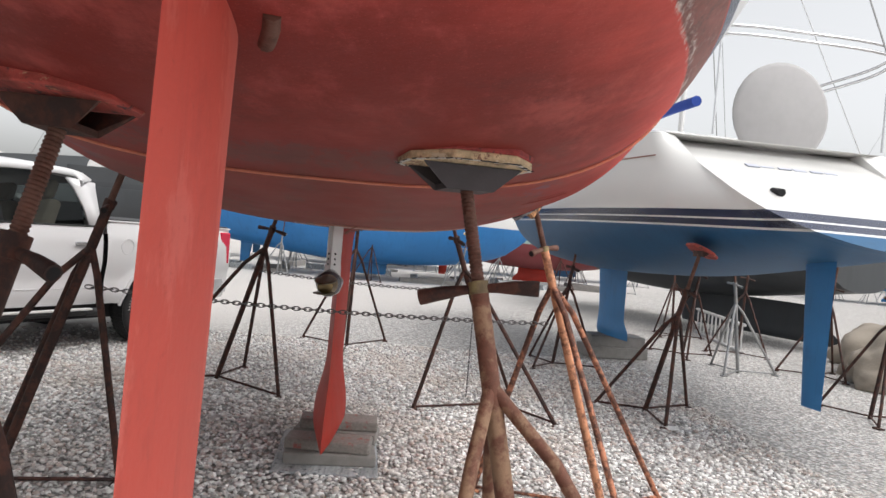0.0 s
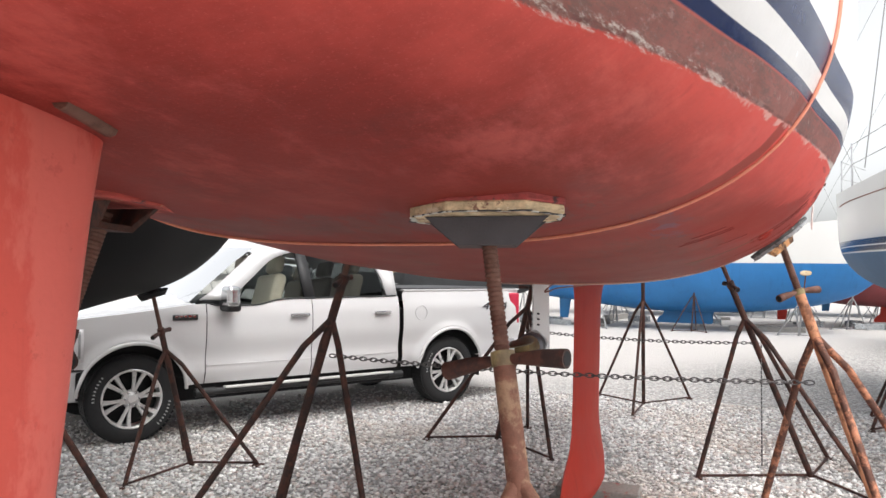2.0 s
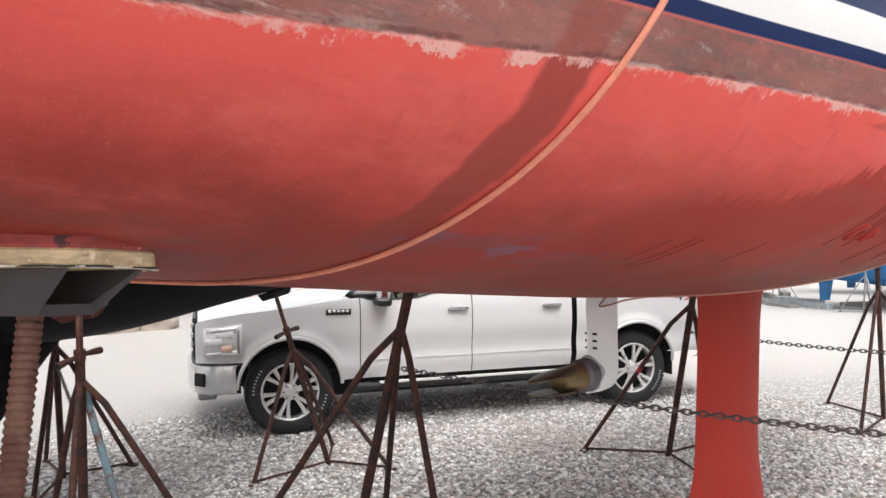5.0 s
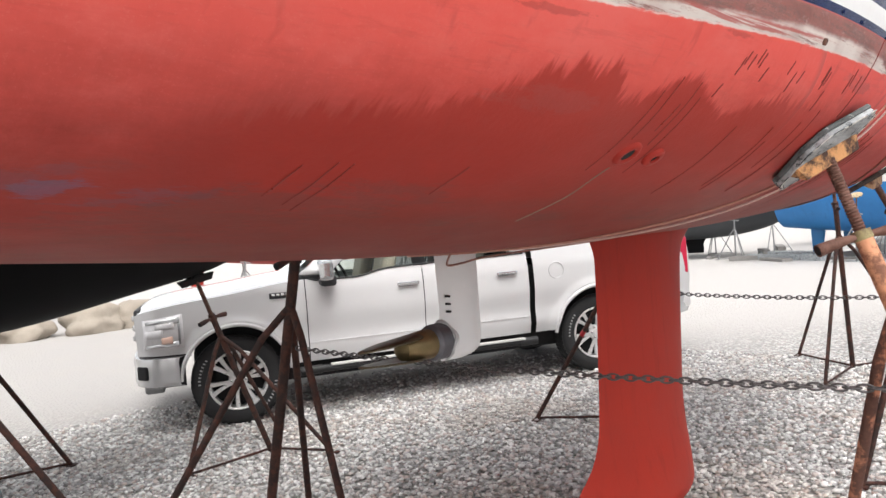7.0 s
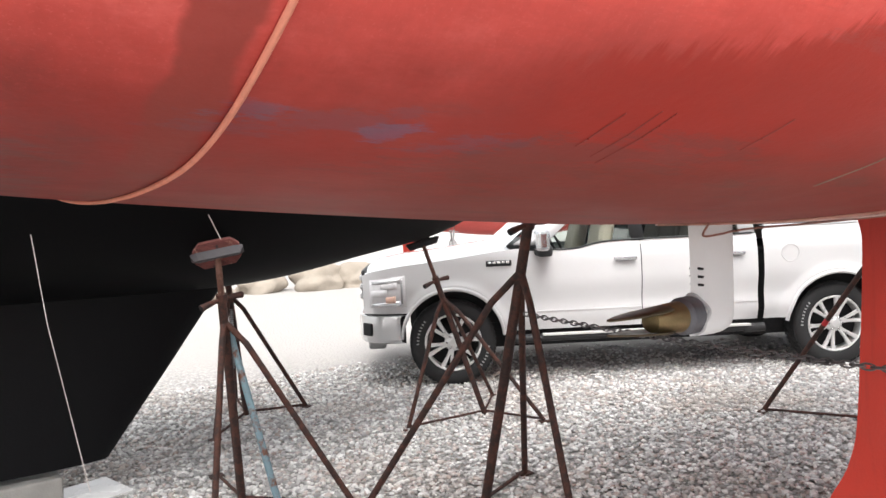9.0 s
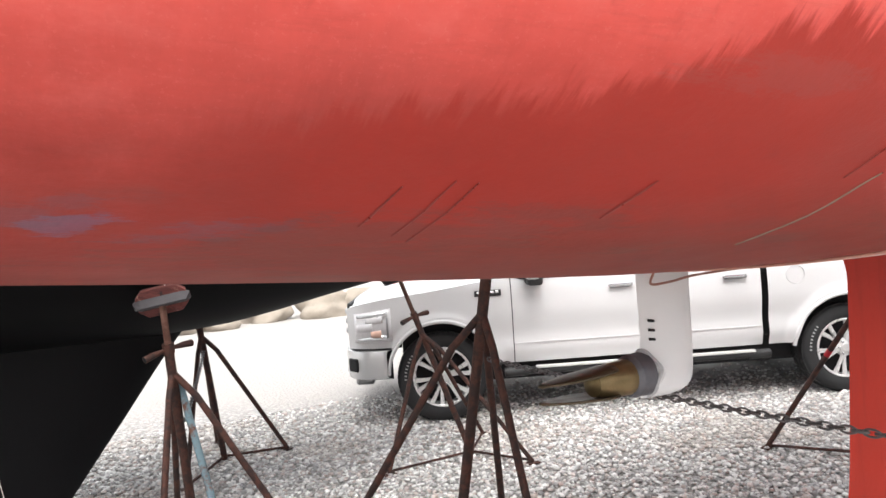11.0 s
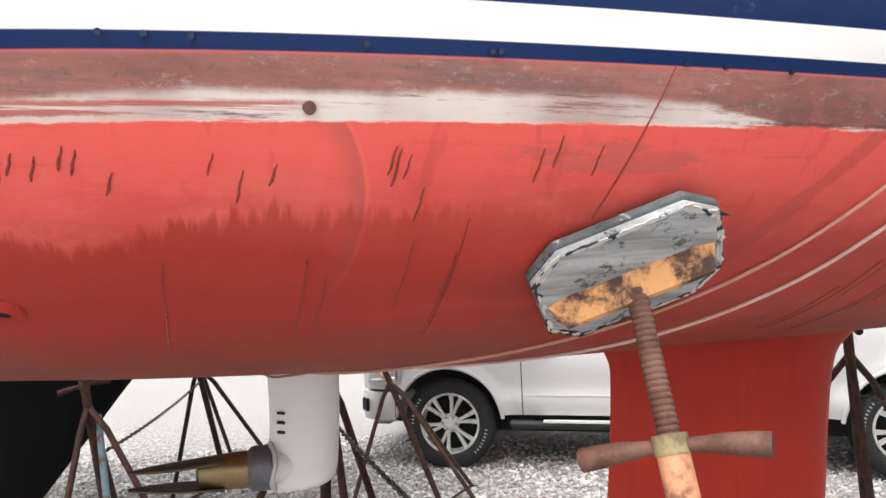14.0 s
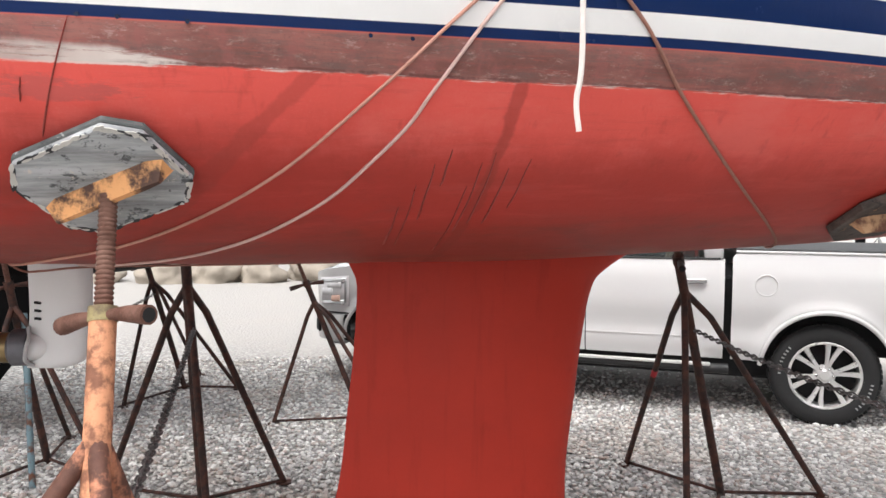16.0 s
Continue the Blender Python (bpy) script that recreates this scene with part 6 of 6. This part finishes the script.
for k, (x, y, a) in enumerate(((7.5, -4.9, 0.4), (8.2, -6.1, 1.2), (10.1, -5.7, 2.0), (6.4, -6.45, 0.8), (3.7, -5.45, 0.2))):
    copy_thing(far_stand, Matrix.Translation((x, y, 0)) @ Matrix.Rotation(a, 4, "Z"))
block((0.5, 0.9, 0.16), (6.75, -3.55, 0.09), 0.15, M_WOODBLOCK, "timber_block", "grey timber block under the blue keel", "block")
block((0.45, 0.8, 0.16), (6.75, -3.56, 0.245), 0.05, M_WOODBLOCK, "timber_block", "grey timber block under the blue keel", "block")

# ladder lying on edge, bottle and scrap on the gravel
ladder = thing("ladder", (8.3, -6.2, 0), "pale aluminium ladder lying on its edge on the gravel", "ladder")
la, lb = Vector((8.2, -6.2, 0.03)), Vector((11.3, -6.65, 0.03))
for z in (0.0, 0.46):
    part("rail", tube_mesh("rail", [la + Vector((0, 0, z)), lb + Vector((0, 0, z))], 0.028, 6), M_ALU, ladder)
for k in range(12):
    p = la.lerp(lb, (k + 0.5) / 12)
    part("rung", tube_mesh("rung", [p, p + Vector((0, 0, 0.46))], 0.017, 6), M_ALU, ladder)
bottle = thing("bottle", (1.02, -1.10, 0), "small white plastic bottle with a green cap on the gravel", "bottle")
v, f = lathe([(0.0, 0.0), (0.055, 0.0), (0.06, 0.01), (0.06, 0.15), (0.05, 0.18), (0.022, 0.20), (0.022, 0.215)], 24)
part("body", sharp(mesh_of("body", [(x + 1.02, z - 1.10, y + 0.012) for x, y, z in v], f), 40), plain("white_plastic", (0.75, 0.75, 0.74), 0.4, vary=0.06), bottle)
v, f = lathe([(0.026, 0.205), (0.027, 0.208), (0.027, 0.235), (0.022, 0.24), (0.0, 0.24)], 20)
part("cap", sharp(mesh_of("cap", [(x + 1.02, z - 1.10, y + 0.012) for x, y, z in v], f), 40), plain("green_plastic", (0.05, 0.42, 0.25), 0.4), bottle, "green screw cap")
bm = bmesh.new()
bmesh.ops.create_grid(bm, x_segments=8, y_segments=6, size=0.5)
for v in bm.verts:
    v.co = Vector((2.51 + v.co.x * 0.16, -2.87 + v.co.y * 0.11, 0.03 + 0.012 * noise.noise(v.co * 4)))
tagged(part("paper_scrap", bm, plain("white_paper", (0.75, 0.74, 0.72), 0.8, vary=0.05)), "crumpled white paper scrap lying on the gravel", "scrap").modifiers.new("thick", "SOLIDIFY").thickness = 0.002

# boats far across the yard
M_FAR_BLUE = two_tone("bright_blue_bottom", (0.02, 0.22, 0.50), 1.75, [(0.0, WHITE)], WHITE)
M_FAR_BLUE2 = two_tone("mid_blue_bottom", (0.02, 0.13, 0.36), 1.85, [(0.0, NAVY)], WHITE)
M_FAR_BLUE3 = two_tone("sky_blue_bottom", (0.02, 0.17, 0.44), 1.95, [(0.0, WHITE)], WHITE)
M_FAR_RED = two_tone("dull_red_bottom", (0.20, 0.035, 0.04), 1.55, [(0.0, (0.35, 0.5, 0.45))], (0.50, 0.62, 0.58))
M_FAR_GREY = two_tone("charcoal_hull", (0.05, 0.055, 0.06), 2.2, [(0.0, (0.06, 0.065, 0.07))], (0.07, 0.075, 0.08))
M_CHARCOAL = antifoul("charcoal_antifouling", (0.045, 0.05, 0.055), 0.3)
M_FAR_CORAL = two_tone("coral_bottom", (0.42, 0.06, 0.05), 1.9, [(0.0, WHITE)], WHITE)
FAR = ((23.0, 13.0, -95, 7.5, 3.0, 0.62, M_FAR_GREY, M_BLACK, "far charcoal hulled yacht"),
       (27.5, 6.5, -82, 10.0, 3.3, 0.70, M_FAR_BLUE2, M_DBLUE, "far white yacht with mid blue antifouling"),
       (33.0, 4.0, -98, 9.0, 3.1, 0.55, M_FAR_BLUE, M_BLUE, "far white yacht with bright blue antifouling"),
       (30.5, -3.0, -86, 10.5, 3.4, 0.72, M_FAR_BLUE2, M_DBLUE, "far white yacht with mid blue antifouling"),
       (20.3, 5.4, -93, 9.8, 3.2, 0.50, M_FAR_BLUE3, M_BLUE, "white yacht with bright blue antifouling across the lane"),
       (22.6, -1.2, -72, 9.5, 3.2, 0.62, M_FAR_RED, M_KEEL, "pale green yacht with dull red antifouling across the lane"),
       (19.0, 19.5, -70, 10.0, 3.3, 0.80, M_FAR_GREY, M_BLACK, "charcoal hulled boat across the yard"),
       (34.0, -22.0, -95, 10.0, 3.3, 0.7, M_FAR_BLUE, M_BLUE, "far white yacht with bright blue antifouling"),
              (7.5, 17.2, -35, 9.0, 3.0, 1.0, M_FAR_CORAL, M_KEEL, "far yacht with coral red antifouling"))
for x, y, yaw, ln, bm_, zk, mat, km, label in FAR:
    yacht((x, y), yaw, ln, bm_, zk, 2.9, 1.8, mat, label, km, 0.15, keel=(0.40, 0.56), rudder_x=0.06, stations=30)
    d = Vector((math.cos(radians(yaw)), math.sin(radians(yaw))))
    e = Vector((-d.y, d.x))
    for q in (0.22, 0.5, 0.78):
        for s in (-1, 1):
            p = Vector((x, y)) + d * ln * q + e * s * bm_ * 0.46
            st = copy_thing(far_stand if s < 0 and q == 0.5 else GALV, Matrix.Translation((p.x, p.y, 0)) @ Matrix.Rotation(radians(yaw) + (math.pi if s < 0 else 0), 4, "Z"))
            st["label"] = "old steel jack stand under a far yacht"

yacht((9.0, -8.7), 20, 9.5, 3.1, 0.75, 2.9, 1.8, M_FAR_GREY, "dark hulled yacht with a long keel behind the white one", M_CHARCOAL, 0.10, keel=(0.06, 0.50), rudder_x=0, stations=30)

# timbers and trestles left lying under the far row
random.seed(21)
for k in range(26):
    x, y = random.uniform(19.5, 25.0), random.uniform(-8.0, 9.0)
    pale = random.random() < 0.3
    block((random.uniform(0.5, 2.2), random.uniform(0.15, 0.35), random.uniform(0.15, 0.42)), (x, y, 0.0), random.uniform(0, 3.1), M_GREYPLY if pale else M_WOODBLOCK, "timber", "pale timber lying under the far boats" if pale else "brown-grey timber lying under the far boats", "timber")

# boulders along the edge of the yard
M_ROCK = plain("ochre_boulder", (0.33, 0.285, 0.235), 0.9, vary=0.35, scale=3, bump=0.5)
random.seed(9)
spots = [(-3.5 + 1.15 * k + random.uniform(-0.2, 0.2), 15.2 + random.uniform(-0.5, 0.5), random.uniform(0.4, 0.7)) for k in range(9)] + [(5.7, -7.25, 0.68), (6.6, -7.9, 0.82), (4.8, -7.6, 0.45), (7.7, -8.4, 0.73)]
for x, y, r in spots:
    bm = bmesh.new()
    bmesh.ops.create_icosphere(bm, subdivisions=4, radius=r)
    for v in bm.verts:
        q = v.co.copy()
        v.co *= 1 + 0.35 * noise.noise(q * 1.6 / r + Vector((x, y, 0))) + 0.10 * noise.noise(q * 5 / r)
        v.co.z = max(v.co.z * 0.75, -0.3 * r)
        v.co += Vector((x, y, 0.25 * r))
    tagged(part("boulder", bm, M_ROCK), "weathered ochre boulder on the gravel edge", "boulder", "boulders along the yard edge").data.shade_smooth()

# long low sheds at the end of the yard
M_SHED = plain("pale_shed_cladding", (0.62, 0.64, 0.64), 0.6, vary=0.06, scale=0.6)
M_ROOF = plain("green_shed_roof", (0.10, 0.24, 0.18), 0.6, vary=0.12, scale=0.8)
for x, y, yaw, ln in ((62, -48, 60, 26), (72, 8, 88, 30)):
    m = Matrix.Translation((x, y, 0)) @ Matrix.Rotation(radians(yaw), 4, "Z")
    shed = thing("storage_shed", m, "long pale boat shed with a low green roof", "shed", "sheds beyond the yard")
    part("wall", box((ln, 10, 3.2), bevel=0.02, m=Matrix.Translation((0, 0, 1.6))), M_SHED, shed, local=True)
    part("roof", mesh_of("roof", [(-ln / 2 - 0.3, -5.4, 3.15), (ln / 2 + 0.3, -5.4, 3.15), (ln / 2 + 0.3, 0, 4.6), (-ln / 2 - 0.3, 0, 4.6), (-ln / 2 - 0.3, 5.4, 3.15), (ln / 2 + 0.3, 5.4, 3.15)], [(0, 1, 2, 3), (3, 2, 5, 4)], False), M_ROOF, shed, local=True)
    for k in range(3):
        part("door", box((3.2, 0.1, 2.6), bevel=0.01, m=Matrix.Translation((-ln / 3 + k * ln / 3, -5.04, 1.3))), M_GALV, shed, local=True)

# ---- loose stones ----
rng = np.random.default_rng(3)
phi = (1 + 5 ** 0.5) / 2
ico_v = np.array([(-1, phi, 0), (1, phi, 0), (-1, -phi, 0), (1, -phi, 0), (0, -1, phi), (0, 1, phi), (0, -1, -phi), (0, 1, -phi), (phi, 0, -1), (phi, 0, 1), (-phi, 0, -1), (-phi, 0, 1)]) / 1.902
ico_f = np.array([(0, 11, 5), (0, 5, 1), (0, 1, 7), (0, 7, 10), (0, 10, 11), (1, 5, 9), (5, 11, 4), (11, 10, 2), (10, 7, 6), (7, 1, 8), (3, 9, 4), (3, 4, 2), (3, 2, 6), (3, 6, 8), (3, 8, 9), (4, 9, 5), (2, 4, 11), (6, 2, 10), (8, 6, 7), (9, 8, 1)])
COUNT = 88000
px, py = rng.uniform(-1.8, 6.2, COUNT), rng.uniform(-3.6, 5.8, COUNT)
lane = 0.53 * px + 0.85 * py
keep = rng.random(COUNT) < np.clip((6.3 - lane) / 2.2, 0, 1)
px, py = px[keep], py[keep]
N = len(px)
size = rng.uniform(0.009, 0.019, N) * rng.choice([1.0, 1.0, 1.35], N)
axes = size[:, None] * np.stack([rng.uniform(0.8, 1.35, N), rng.uniform(0.7, 1.0, N), rng.uniform(0.45, 0.75, N)], 1)
verts = ico_v[None] * axes[:, None] * rng.uniform(0.8, 1.15, (N, 12, 1))
ang, tilt = rng.uniform(0, 6.283, N), rng.normal(0, 0.25, N)
ca, sa, ct, s_t = np.cos(ang)[:, None], np.sin(ang)[:, None], np.cos(tilt)[:, None], np.sin(tilt)[:, None]
X, Yv, Zv = verts[..., 0], verts[..., 1], verts[..., 2]
Yv, Zv = Yv * ct - Zv * s_t, Yv * s_t + Zv * ct
X, Yv = X * ca - Yv * sa, X * sa + Yv * ca
verts = np.stack([X + px[:, None], Yv + py[:, None], Zv + axes[:, 2][:, None] * 0.55 + 0.004], -1).reshape(-1, 3)
faces = (ico_f[None] + 12 * np.arange(N)[:, None, None]).reshape(-1, 3)
me = bpy.data.meshes.new("gravel")
me.vertices.add(len(verts))
me.vertices.foreach_set("co", verts.ravel())
me.loops.add(faces.size)
me.loops.foreach_set("vertex_index", faces.ravel().astype(np.int32))
me.polygons.add(len(faces))
me.polygons.foreach_set("loop_start", np.arange(0, faces.size, 3, dtype=np.int32))
me.update(calc_edges=True)
me.shade_smooth()
n = Net("loose_crushed_stone")
geo = n.t.nodes.new("ShaderNodeNewGeometry")
rnd = geo.outputs["Random Per Island"]
c = n.mix(rnd, (0.27, 0.263, 0.26), (1.0, 0.985, 0.965))
c = n.mix(n.math("MULTIPLY", n.step(n.math("FRACT", n.math("MULTIPLY", rnd, 17.3)), 0.80, 0.84), 0.55), c, (0.52, 0.38, 0.32))
c = n.mix(n.math("MULTIPLY", n.noise(90, 4), 0.3), c, (0.58, 0.562, 0.548))
c = n.mix(n.math("MULTIPLY", n.step(n.noise(0.7, 5, 0.6), 0.48, 0.62), 0.30), c, (0.52, 0.42, 0.34))
M_STONES = n.finish(c, 0.85)
tagged(part("gravel", me, M_STONES), "loose pale grey crushed stones", "gravel", kind="stuff")
